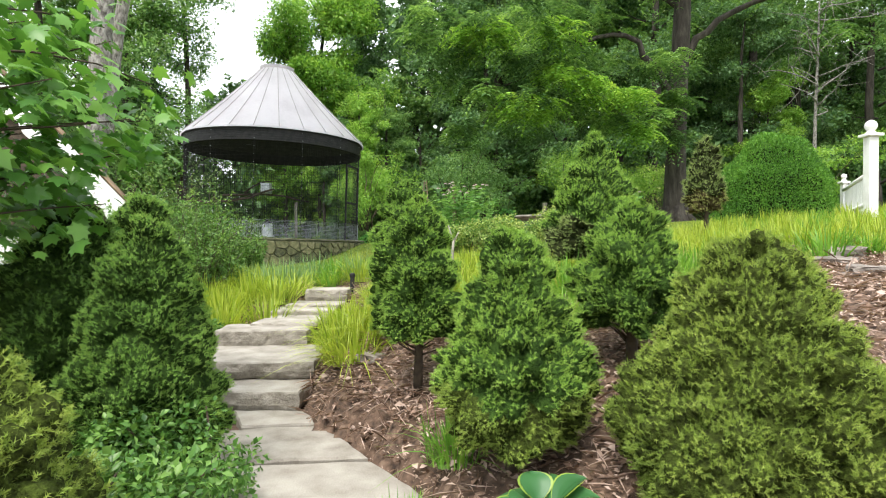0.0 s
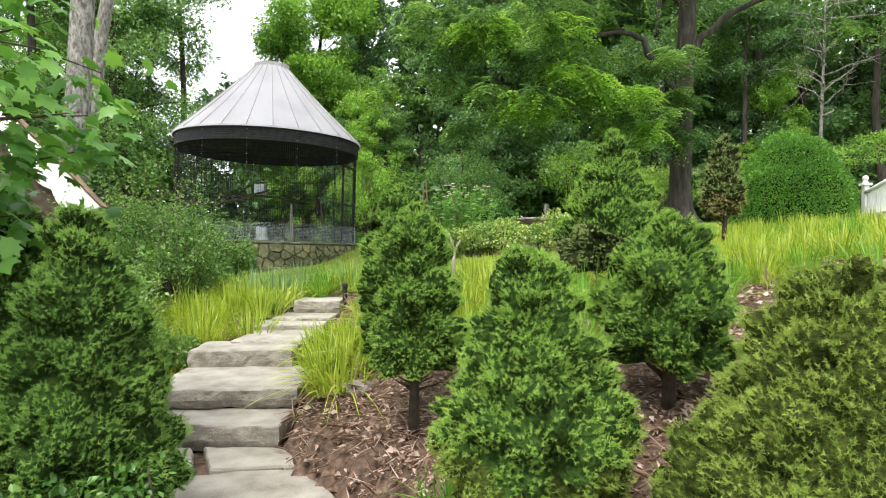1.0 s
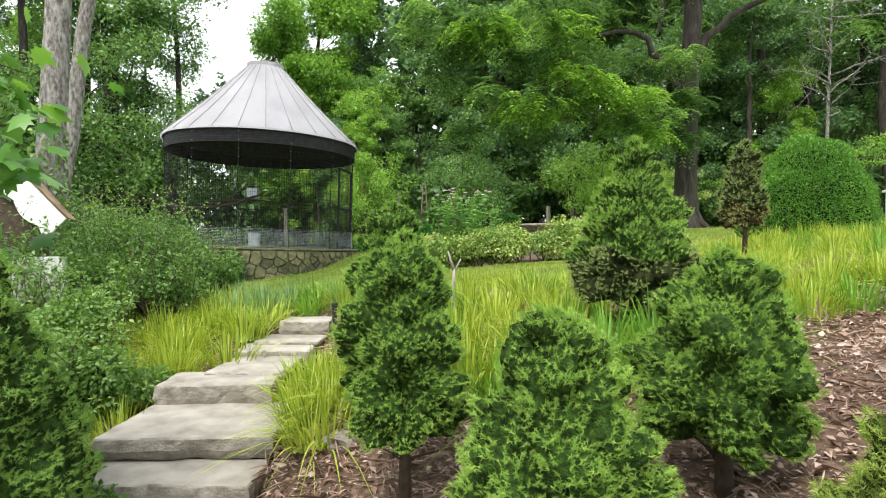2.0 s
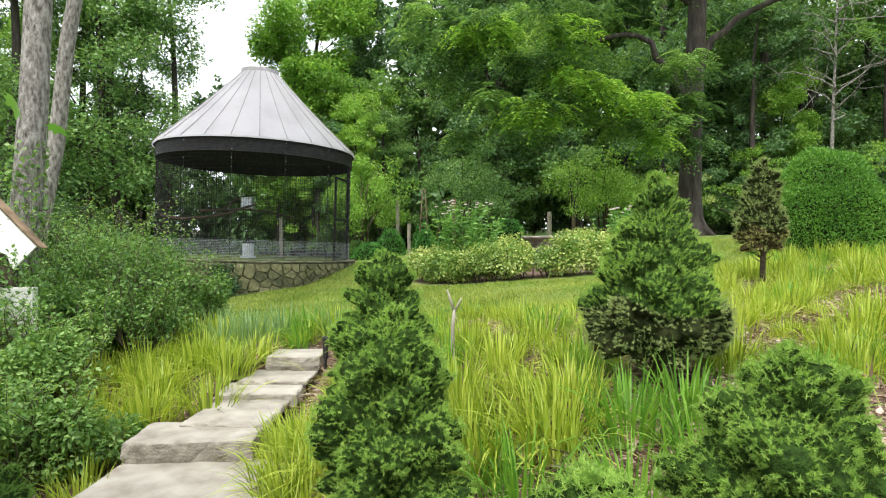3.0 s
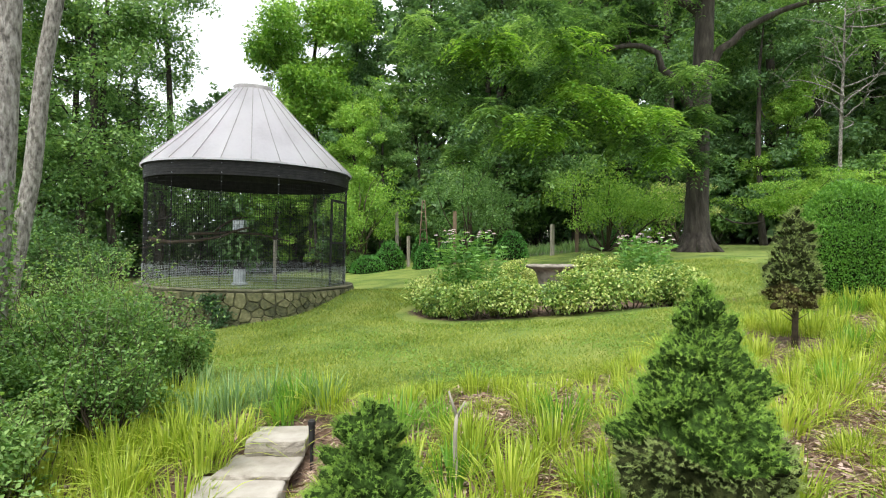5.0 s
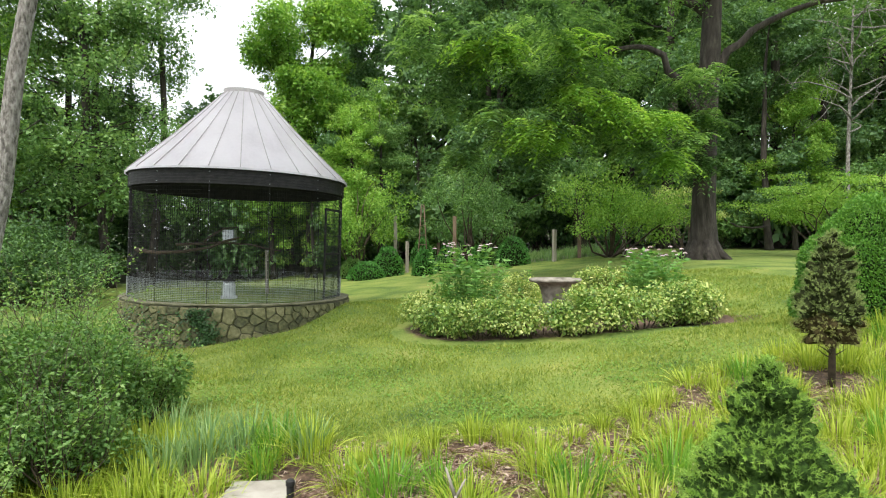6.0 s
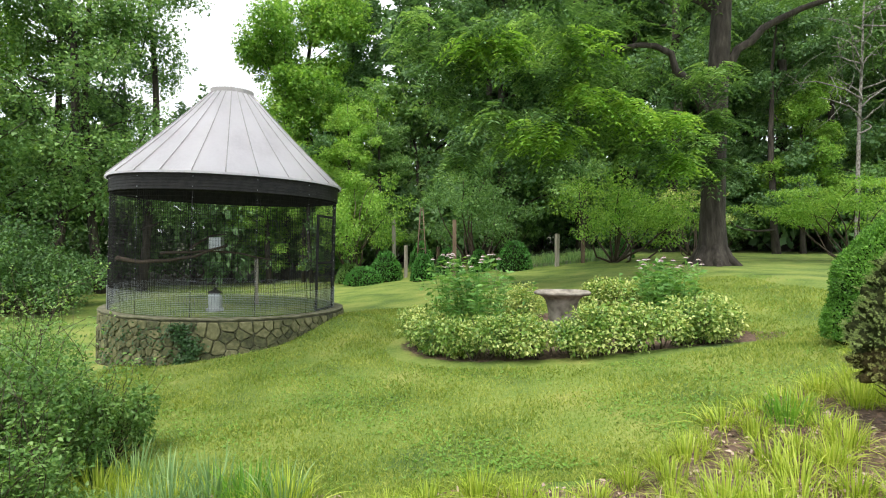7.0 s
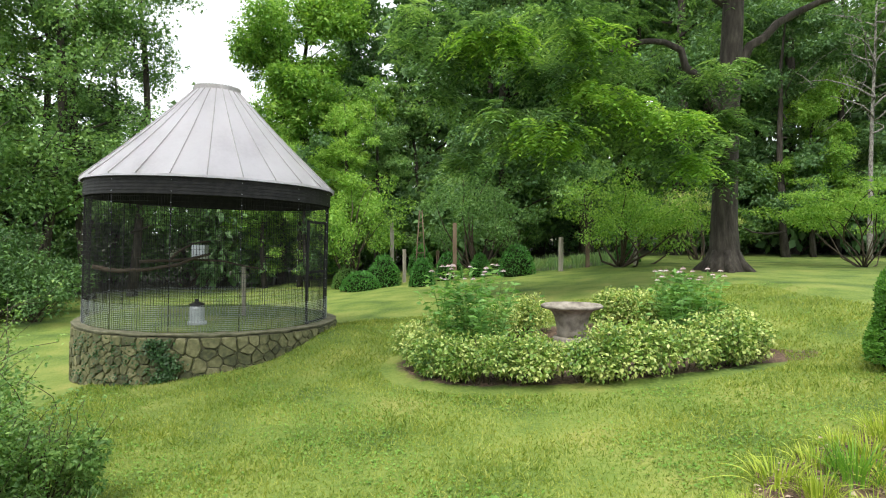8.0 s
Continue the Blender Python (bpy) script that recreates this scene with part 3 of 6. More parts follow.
def upright_wires(r, count, z0, z1, thick):
    a = np.arange(count) * 2 * np.pi / count
    c = np.stack([np.cos(a) * r, np.sin(a) * r], -1)
    o = np.array([(thick, 0), (-thick / 2, thick * 0.87), (-thick / 2, -thick * 0.87)])
    base = c[:, None] + o[None]
    v = np.concatenate([np.concatenate([base, np.full((count, 3, 1), z0)], -1), np.concatenate([base, np.full((count, 3, 1), z1)], -1)], 1).reshape(-1, 3)
    k = np.arange(count)[:, None] * 6
    f = np.concatenate([k + t for t in ([0, 1, 4], [0, 4, 3], [1, 2, 5], [1, 5, 4], [2, 0, 3], [2, 3, 5])], 1).reshape(-1, 3)
    return v, f


H = A_BAND - A_WALL
v, f = join([upright_wires(R_MESH, 300, 0, H + 0.3, 0.0034)])
fast_mesh("wire_screen", v, f, "black", aviary, "close black upright wire screen")["kind"] = "stuff"
for z in np.arange(0.45, H, 0.08):
    fast_mesh("hoop_wire", *ring_wire(R_MESH + 0.006, z, 0.0023), "black", aviary)
for z in np.arange(H + 0.01, H + 0.3, 0.055):
    fast_mesh("upper_hoop", *ring_wire(R_MESH + 0.034, z, 0.005), "black", aviary)
v, f = join([ring_wire(R_MESH + 0.012, z, 0.0022) for z in np.arange(0.03, 0.44, 0.034)] + [upright_wires(R_MESH + 0.012, 300, 0, 0.43, 0.0016)])
fast_mesh("lower_guard", v, f, "zinc", aviary, "fine galvanised mesh guard round the foot")
for k in range(13):
    a = seam0 + 2 * math.pi * (k + 0.5) / 13
    bm = bmesh.new()
    box(bm, -0.004, 0.004, -0.005, 0.005, 0, A_EAVE - A_WALL - 0.03, 0.002)
    post = part("seam_post", bm, "black", aviary)
    post.matrix_basis = pose((R_MESH + 0.022) * math.cos(a), (R_MESH + 0.022) * math.sin(a), 0, 0, 0, math.degrees(a))
    for z in np.arange(0.1, A_EAVE - A_WALL - 0.05, 0.19):
        bm = bmesh.new()
        cylinder(bm, 0, 0, -0.008, 0.008, 0.008, 0.006, 6)
        bolt = part("bolt", bm, "zinc", post)
        bolt.matrix_basis = pose(0.014, 0, z, 0, 90, 0)
a = FACE + radians(64)
bm = bmesh.new()
for s in (-0.45, 0.45):
    box(bm, -0.02, 0.02, s - 0.025, s + 0.025, 0, 2.0)
for z in (0.02, 1.0, 1.98):
    box(bm, -0.02, 0.02, -0.45, 0.45, z - 0.025, z + 0.025)
ob = part("door_frame", bm, "black", aviary, "black steel door frame in the wire")
ob.matrix_basis = pose((R_MESH - 0.06) * math.cos(a), (R_MESH - 0.06) * math.sin(a), 0, 0, 0, math.degrees(a))
bm = bmesh.new()
lathe(bm, [(R_MESH - 0.01, -0.25), (R_MESH - 0.01, 0.02)], 64)
part("floor", bm, "ground", aviary, "grassy earth floor inside the cage")

# stone wall under it
wall = thing("stone_wall", pose(AV[0] - 0.05, AV[1], 0, 0, 1.5, 0), "round mossy fieldstone retaining wall under the aviary", "stone wall", kind="structure")
bm = bmesh.new()
lathe(bm, [(R_WALL - 0.04, -0.1), (R_WALL - 0.04, A_WALL - 0.05)], 72)
part("mortar_core", bm, "mortar", wall)
bm = bmesh.new()
lathe(bm, [(R_WALL - 0.005, A_WALL - 0.035), (R_WALL + 0.0, A_WALL - 0.01), (R_WALL - 0.03, A_WALL + 0.003), (R_MESH - 0.1, A_WALL + 0.003), (R_MESH - 0.1, A_WALL - 0.045)], 72)
for v in bm.verts:
    v.co += noise.noise_vector(v.co * 5) * 0.022
part("coping", bm, "mortar", wall, "thin mortar and stone coping")

# ---- flower bed round the urn ----
urn = thing("urn_planter", (2.17, 13.8, ground_z(2.17, 13.8)), "wide weathered cast stone urn with rolled rim on a round foot", "urn")
bm = bmesh.new()
lathe(bm, [(0.235, 0.12), (0.23, 0.15), (0.255, 0.18), (0.24, 0.21), (0.25, 0.30), (0.275, 0.42), (0.305, 0.50), (0.345, 0.545), (0.41, 0.572), (0.475, 0.585), (0.50, 0.605), (0.50, 0.63), (0.47, 0.645), (0.42, 0.635), (0.36, 0.55), (0.30, 0.50)], 40)
for v in bm.verts:
    v.co += noise.noise_vector(v.co * 9) * 0.006
part("bowl", bm, "concrete", urn, smooth=True)
bm = bmesh.new()
lathe(bm, [(0.34, -0.05), (0.34, 0.03), (0.32, 0.05), (0.31, 0.10), (0.27, 0.125)], 40)
part("foot", bm, "concrete", urn)


def crown_leaves(blobs, count, length, width, rng, shell=0.55, droop=0.25, small=False):
    """Leaves scattered in the shells of ellipsoid blobs (centre, radii)."""
    vol = np.array([b[1][0] * b[1][1] * b[1][2] for b in blobs]) ** 0.67
    pick = rng.choice(len(blobs), count, p=vol / vol.sum())
    d = unit(rng.normal(size=(count, 3)))
    r = shell + (1 - shell) * rng.random(count) ** 0.6
    C = np.array([b[0] for b in blobs], float)[pick]
    S = np.array([b[1] for b in blobs], float)[pick]
    pos = C + d * r[:, None] * S
    way = d * 0.8 + rng.normal(0, 0.75, (count, 3)) - [0, 0, droop]
    up = d * 0.4 + rng.normal(0, 0.45, (count, 3)) + [0, 0, 0.9]
    ln = length * rng.uniform(0.6, 1.25, count)
    if small:
        way, wd = unit(way), (ln * width / length * rng.uniform(0.4, 0.6, count))[:, None]
        side = unit(np.cross(way, up)) * wd
        tip = way * ln[:, None]
        return np.stack([pos - side * 0.4, pos + side + tip * 0.45, pos - side + tip], 1).reshape(-1, 3), np.arange(count * 3).reshape(-1, 3)
    return leaves(pos, way, up, ln, ln * width / length * rng.uniform(0.75, 1.2, count))


def shrub(name, x, y, blobs, count, length, width, material, label, category, group="", seed=1, stems=5, twig="twig", droop=0.2, shoots=0, reach=1.0):
    rng = np.random.default_rng(seed)
    z = ground_z(x, y)
    ob = thing(name, (x, y, z), label, category, group)
    lv = [crown_leaves(blobs, count, length, width, rng, 0.35, droop)]
    ch = []
    for _ in range(shoots):
        a, w = rng.uniform(0, 6.28), rng.uniform(0.1, 0.75) * reach
        p = bent((0, 0, 0), (w * math.cos(a), w * math.sin(a), reach * rng.uniform(0.8, 1.35)), 0.12, 9, rng)
        ch.append(tube(p, np.linspace(0.007, 0.002, 9), 4))
        q = np.repeat(p[3:], 7, 0) + rng.normal(0, 0.035, (42, 3))
        ln = length * rng.uniform(0.7, 1.2, 42)
        lv.append(leaves(q, rng.normal(0, 1, (42, 3)) * [1, 1, 0.5], rng.normal(0, 0.4, (42, 3)) + [0, 0, 1], ln, ln * width / length))
    fast_mesh("foliage", *join(lv), material, ob)
    for k in range(stems):
        c, s = blobs[k % len(blobs)]
        tip = np.array(c) + rng.normal(0, 0.4, 3) * np.array(s)
        ch.append(tube(bent((rng.normal(0, 0.06), rng.normal(0, 0.06), -0.08), tip, 0.08, 6, rng), np.linspace(0.016, 0.004, 6), 5))
    v, f = join(ch)
    fast_mesh("branchwork", v, f, twig, ob)
    return ob


rng = np.random.default_rng(3)
ring_n = 32
for k in range(ring_n):
    a = 2 * math.pi * (k + 0.3 * rng.random()) / ring_n
    rx, ry = (BED[2] - 0.50), (BED[3] - 0.45)
    x, y = BED[0] + 0.06 + rx * math.cos(a), BED[1] - 0.06 + ry * math.sin(a)
    if math.sin(a) > 0.75 and abs(math.cos(a)) < 0.2:
        continue
    h = rng.uniform(0.64, 0.80) * (0.90 if math.sin(a) < -0.2 else 1.0)
    blobs = [((rng.normal(0, 0.16), rng.normal(0, 0.14), h * rng.uniform(0.4, 0.65)), (rng.uniform(0.2, 0.33), rng.uniform(0.2, 0.3), h * rng.uniform(0.3, 0.5))) for _ in range(6)]
    shrub("euonymus_shrub", x, y, blobs, 2300, 0.056, 0.038, "euonymus", "low variegated yellow and green euonymus shrub edging the bed", "shrub", "euonymus round the bed", 100 + k, 6)


def flower_clump(x, y, w, h, seed, label):
    rng = np.random.default_rng(seed)
    ob = thing("coneflower_clump", (x, y, ground_z(x, y)), label, "flowers", "coneflowers in the bed")
    n = 52
    base = rng.normal(0, 0.19 * w, (n, 2))
    tips = base * 1.7 + rng.normal(0, 0.08, (n, 2))
    hs = h * rng.uniform(0.7, 1.0, n)
    ch, pos, way = [], [], []
    for b, t, hh in zip(base, tips, hs):
        pts = bent((*b, -0.03), (*t, hh), 0.04, 5, rng)
        ch.append(tube(pts, np.linspace(0.006, 0.003, 5), 4))
        for s in np.linspace(0.1, 0.93, 24):
            pos.append(pts[0] + (pts[-1] - pts[0]) * s + rng.normal(0, 0.02, 3))
            way.append((rng.normal(), rng.normal(), 0.25))
    v, f = join(ch)
    fast_mesh("stalk_mass", v, f, "flower_leaf", ob)["kind"] = "stuff"
    pos, way = np.array(pos), np.array(way)
    ln = rng.uniform(0.09, 0.17, len(pos))
    v, f = leaves(pos, way, np.tile([0.0, 0, 1], (len(pos), 1)) + rng.normal(0, 0.35, (len(pos), 3)), ln, ln * 0.5)
    fast_mesh("foliage", v, f, "flower_leaf", ob)
    for t, hh in list(zip(tips, hs))[:44]:
        if hh < h * 0.84:
            continue
        aa = np.linspace(0, 2 * np.pi, 11)[:-1]
        d = np.stack([np.cos(aa), np.sin(aa), np.full(10, -0.35)], -1)
        v, f = leaves(np.tile([*t, hh], (10, 1)), d, np.tile([0.0, 0, 1], (10, 1)), 0.055, 0.022)
        fl = fast_mesh("flower", v, f, "pink", ob, "faded pink petals")
        bm = bmesh.new()
        bmesh.ops.create_icosphere(bm, subdivisions=1, radius=0.016, matrix=Matrix.Translation((*t, hh + 0.005)))
        part("cone", bm, "wood_brown", fl, "brown seed cone")
    return ob


flower_clump(0.55, 13.2, 1.35, 1.5, 5, "tall pale pink coneflowers with leafy green stems")
flower_clump(3.9, 13.3, 1.05, 1.3, 6, "leafy green coneflower clump with few pink flowers")


# ---- dwarf spruces ----
def spruce(x, y, base, top, radius, seed, material="spruce", label="", full=0.5, power=0.6, bare=0.08, lobe=0.098, lower=None, needle=0.0125, fine=0.0152, needles=20, group="dwarf spruces on the bank"):
    """Conical dwarf spruce: a packed, lobed mass of needles with starry tufts standing out of it."""
    rng = np.random.default_rng(seed)
    hgt = top - base
    ob = thing("dwarf_spruce", (x, y, base), label or "dense conical dwarf spruce with short light green needles", "conifer", group)
    z0 = bare * hgt
    ph = rng.uniform(0, 6, 4)

    def prof(t):
        s = np.clip((1 - t) / full, 0, 1)
        s = np.where(s < 0.8, s, 0.8 + 0.2 * np.sin((s - 0.8) / 0.2 * math.pi / 2) * 0.8)
        return radius * np.maximum(s, 1e-4) ** power * (0.7 + 0.3 * np.clip(t / 0.22, 0, 1) ** 0.6) * 0.94

    def surf(a, t):
        r = prof(t) * (1 + 0.08 * np.sin(3 * a + ph[0] + 4 * t) + 0.07 * np.sin(5 * a + ph[1] - 9 * t) + 0.05 * np.sin(14 * t + ph[2] + 2 * a))
        return np.stack([r * np.cos(a), r * np.sin(a), z0 + (hgt - z0) * t], -1)

    grid = 1 - np.linspace(1, 0, 900) ** 2
    rg = prof(grid)
    step = np.hypot(np.gradient(rg), np.gradient(grid) * (hgt - z0))
    arc, area = np.cumsum(step), np.cumsum(step * rg)
    total = 2 * np.pi * area[-1]
    n = int(total / lobe ** 2 * 1.6)
    lt = np.clip(np.interp((np.arange(n) + 0.5) / n, area / area[-1], grid) + rng.normal(0, 0.006, n), 0, 1)
    la = np.arange(n) * 2.39996 + rng.normal(0, 0.25, n)
    lobes, lsize = surf(la, lt), lobe * rng.uniform(0.75, 1.3, n)
    lift = rng.uniform(0.25, 1.1, n)
    NA, NT = int(np.clip(2 * np.pi * radius / 0.017, 80, 150)), int(np.clip(arc[-1] / 0.016, 50, 110))
    gt = np.interp(np.linspace(0, 1, NT), arc / arc[-1], grid)
    A, T = np.meshgrid(np.arange(NA) * 2 * np.pi / NA, gt)
    A, T = A.ravel(), T.ravel()
    P = surf(A, T)
    eps = 1e-3
    slope = (prof(np.clip(T - eps, 0, 1)) - prof(np.clip(T + eps, 0, 1))) / (2 * eps * (hgt - z0))
    out = unit(np.stack([np.cos(A), np.sin(A), np.clip(slope, -0.3, 4)], -1))
    d2 = ((P[:, None] - lobes[None]) ** 2).sum(-1) / lsize[None] ** 2
    near = d2.argmin(1)
    hump = np.sqrt(np.clip(1 - np.take_along_axis(d2, near[:, None], 1)[:, 0] * 2.7, 0, 1))
    P = P + out * (hump * lift[near] * lobe * 1.3 - 0.075)[:, None] + rng.normal(0, 0.003, P.shape)
    P[:NA] *= [0.45, 0.45, 1]
    P[:NA, 2] += 0.03
    P[-NA:] = P[-NA:].mean(0)
    i, j = np.meshgrid(np.arange(NT - 1), np.arange(NA), indexing="ij")
    q0, q1 = i * NA + j, i * NA + (j + 1) % NA
    quads = np.stack([q0, q1, q1 + NA, q0 + NA], -1).reshape(-1, 4)
    low_q = T[quads[:, 0]] + 0.05 * np.sin(3 * A[quads[:, 0]]) < (lower[0] if lower else -1)
    # starry tufts of fine needles at the twig tips, thick on the lobes and thin between them
    c4 = P[quads]
    mid = c4.mean(1)
    thin = np.sin(mid[:, 0] * 13 + ph[0] + 3 * np.sin(mid[:, 2] * 7)) * np.sin(mid[:, 1] * 12 + ph[1]) * np.sin(mid[:, 2] * 15 + ph[2])
    qa = np.linalg.norm(np.cross(c4[:, 2] - c4[:, 0], c4[:, 3] - c4[:, 1]), axis=1) * (0.16 + hump[quads].mean(1)) * np.clip(1.25 - 1.6 * np.maximum(thin, 0), 0.3, 1)
    tufts = int(total / fine ** 2 * 1.15)
    pick = rng.choice(len(quads), tufts, p=qa / qa.sum())
    u, w = rng.random((2, tufts, 1))
    C = c4[pick, 0] * (1 - u) * (1 - w) + c4[pick, 1] * u * (1 - w) + c4[pick, 2] * u * w + c4[pick, 3] * (1 - u) * w
    v0 = quads[pick, 0]
    d = unit(out[v0] + (C - lobes[near[v0]]) / lobe * 0.9 + rng.normal(0, 0.25, (tufts, 3)) + [0, 0, 0.25])
    C = C - d * 0.004
    NE = needles
    shoot = needle * rng.uniform(1.3, 2.6, tufts)
    along = np.tile(np.linspace(0.1, 1, NE) ** 0.8, tufts)
    D = np.repeat(d, NE, 0)
    S = np.repeat(C, NE, 0) + D * (along * np.repeat(shoot, NE))[:, None]
    W = unit(D * (0.35 + 0.6 * along)[:, None] + unit(rng.normal(size=D.shape)))
    ln = needle * rng.uniform(0.75, 1.2, len(S))[:, None]
    side = unit(np.cross(W, rng.normal(size=W.shape))) * needle * 0.085
    verts = np.stack([S - side, S + side, S + W * ln], 1).reshape(-1, 3)
    tris = np.arange(len(verts)).reshape(-1, 3)
    shade_of = np.repeat(rng.random(tufts), NE * 3)
    low_t = np.repeat(T[v0] + 0.05 * np.sin(3 * A[v0]) < (lower[0] if lower else -1), NE)
    for sel_q, sel_t, mt, nm in ((low_q, low_t, lower[1] if lower else material, "lower_foliage"), (~low_q, ~low_t, material, "foliage")):
        if not sel_t.any():
            continue
        used, inv = np.unique(quads[sel_q], return_inverse=True)
        lab = "thin discoloured lower foliage" if nm == "lower_foliage" else ""
        # skin under the tufts, with the crevice shade put into its colour
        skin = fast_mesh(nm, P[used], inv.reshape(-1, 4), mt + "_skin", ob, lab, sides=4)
        used, inv = np.unique(tris[sel_t], return_inverse=True)
        nd = fast_mesh("needles", verts[used], inv.reshape(-1, 3), mt, skin)
        nd["kind"] = "stuff"
        nd.data.attributes.new("tint", "FLOAT", "POINT").data.foreach_set("value", shade_of[used].astype(np.float32))
    ch = [tube([(0, 0, -0.15), (0.01, 0, hgt * 0.3), (0, 0.01, hgt * 0.85)], [radius * 0.09 + 0.012, radius * 0.07 + 0.008, 0.006], 8)]
    for kk in range(34):
        an, zz = rng.uniform(0, 6.28), z0 + (hgt - z0) * rng.uniform(-0.08, 0.25)
        rr = float(prof(np.array(max(0.0, (zz - z0) / (hgt - z0))))) * rng.uniform(0.7, 1.0)
        ch.append(tube(bent((0, 0, zz - 0.05), (rr * math.cos(an), rr * math.sin(an), zz + rng.uniform(0, 0.06)), 0.06, 4, rng), [0.008, 0.006, 0.004, 0.002], 4))
    v, f = join(ch)
    fast_mesh("trunk", v, f, "twig", ob)
    return ob


spruce(-0.27, 4.3, 0.5, 1.70, 0.245, 1, "spruce", full=0.5, power=0.62, needle=0.013, fine=0.0175)
spruce(-0.15, 3.44, 0.32, 1.49, 0.23, 2, "spruce", bare=0.3, full=0.55)
spruce(0.30, 2.55, 0.13, 1.29, 0.345, 3, "spruce", lower=(0.24, "spruce_yellow"), bare=0.2, full=0.72, power=0.72, lobe=0.09)
spruce(1.22, 4.75, 0.95, 2.10, 0.40, 4, "spruce", "conical dwarf spruce with thin browned lower branches", lower=(0.28, "spruce_grey"), bare=0.13, full=0.78, power=0.86, needle=0.0155, fine=0.0195, lobe=0.1)
spruce(0.97, 3.06, 0.46, 1.425, 0.28, 5, "spruce", full=0.62, bare=0.32)
spruce(1.13, 2.14, 0.22, 1.25, 0.53, 6, "spruce_yellow", "broad dwarf spruce with yellowing needle tips", full=0.85, power=0.66, lobe=0.095)
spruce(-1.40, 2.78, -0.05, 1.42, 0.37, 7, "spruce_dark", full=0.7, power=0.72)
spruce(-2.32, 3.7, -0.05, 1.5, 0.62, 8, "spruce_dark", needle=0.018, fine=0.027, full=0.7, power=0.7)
spruce(-1.27, 1.3, -0.05, 1.14, 0.48, 9, "spruce_yellow", "yellow-green dwarf spruce beside the path", fine=0.02, needle=0.014, full=0.6)
spruce(3.49, 7.85, 1.32, 2.67, 0.25, 10, "spruce_grey", "narrow dwarf spruce with brown patches on a bare stem", bare=0.25, fine=0.026, needle=0.02, full=0.7, power=0.7, lower=(0.22, "spruce_brown"))


# ---- clipped dome shrub ----
def dome(x, y, rx, ry, h, count, size, material, label, name="clipped_dome_shrub", seed=1, group="", category="topiary"):
    rng = np.random.default_rng(seed)
    ob = thing(name, (x, y, ground_z(x, y)), label, category, group)
    d = unit(rng.normal(size=(count, 3)))
    d[:, 2] = np.abs(d[:, 2])
    bump = 1 + 0.05 * np.sin(d[:, 0] * 7 + 1) * np.sin(d[:, 1] * 8) + 0.03 * np.sin(d[:, 2] * 15)
    pos = d * np.array([rx, ry, h]) * (bump * rng.uniform(0.93, 1.02, count))[:, None]
    # sides drop straight to the ground
    pos[:, 2] = np.where(d[:, 2] < 0.35, h * 0.35 * d[:, 2] / 0.35, pos[:, 2])
    way = d + rng.normal(0, 0.55, (count, 3)) + [0, 0, 0.2]
    v, f = leaves(pos, way, d + rng.normal(0, 0.5, (count, 3)), size * rng.uniform(0.7, 1.3, count), size * 0.5)
    fast_mesh("foliage", v, f, material, ob)
    # solid core; the shade inside the shrub is painted as its dark colour
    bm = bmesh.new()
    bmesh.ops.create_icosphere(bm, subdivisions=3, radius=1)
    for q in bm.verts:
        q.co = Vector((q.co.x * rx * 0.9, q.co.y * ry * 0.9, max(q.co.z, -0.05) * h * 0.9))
    part("core", bm, "spruce_core", ob, "solid core for the inner twigs, coloured dark for shade")
    return ob


dome(5.95, 10.65, 1.0, 1.0, 1.62, 52000, 0.036, "yew", "large clipped dome of dense green yew", seed=4)


# ---- strap-leaved clumps ----
def blade_clump(n, length, width, spread, rng):
    a = rng.uniform(0, 2 * np.pi, n)
    lean = np.abs(rng.normal(0, spread, n)) + 0.05
    ln = length * rng.uniform(0.55, 1.1, n)
    r0 = 0.19 * np.sqrt(rng.random(n))
    S = 5
    t = np.linspace(0, 1, S)[None]
    curve = lean[:, None] * (0.5 * t + 0.9 * t ** 2.2)
    rad = r0[:, None] + ln[:, None] * curve * 0.75
    z = ln[:, None] * (t * (1 - 0.25 * lean[:, None]) - 0.42 * lean[:, None] * t ** 2.6)
    tw = rng.normal(0, 0.25, n)
    ca, sa = np.cos(a)[:, None], np.sin(a)[:, None]
    cen = np.stack([rad * ca, rad * sa, z - 0.02], -1)
    sd = np.stack([-np.sin(a + tw), np.cos(a + tw), rng.normal(0, 0.2, n)], -1)[:, None]
    w = (width * rng.uniform(0.7, 1.2, n))[:, None, None] * np.array([0.7, 1.0, 0.9, 0.6, 0.06])[None, :, None] * 0.5
    v = np.stack([cen - sd * w, cen + sd * w], 2).reshape(-1, 3)
    b = (np.arange(n) * S * 2)[:, None] + (np.arange(S - 1) * 2)[None]
    b = b.reshape(-1, 1)
    f = np.concatenate([b + [0, 1, 3], b + [0, 3, 2]], 1).reshape(-1, 3)
    r = np.arange(n - 1) * S * 2
    return v, np.concatenate([f, np.stack([r, r + 1, r + S * 2], -1)]), np.repeat(rng.random(n), S * 2)


CLUMPS = {}
for key, mat, n, ln, w, sp in (("daylily_clump", "daylily", 165, 0.40, 0.0115, 0.56), ("daylily_clump ", "daylily", 130, 0.33, 0.011, 0.62), ("strap", "daylily_deep", 130, 0.40, 0.012, 0.5), ("iris", "iris", 70, 0.42, 0.013, 0.25)):
    CLUMPS[key] = (blade_clump(n, ln, w, sp, RNG), mat)
protos = {}


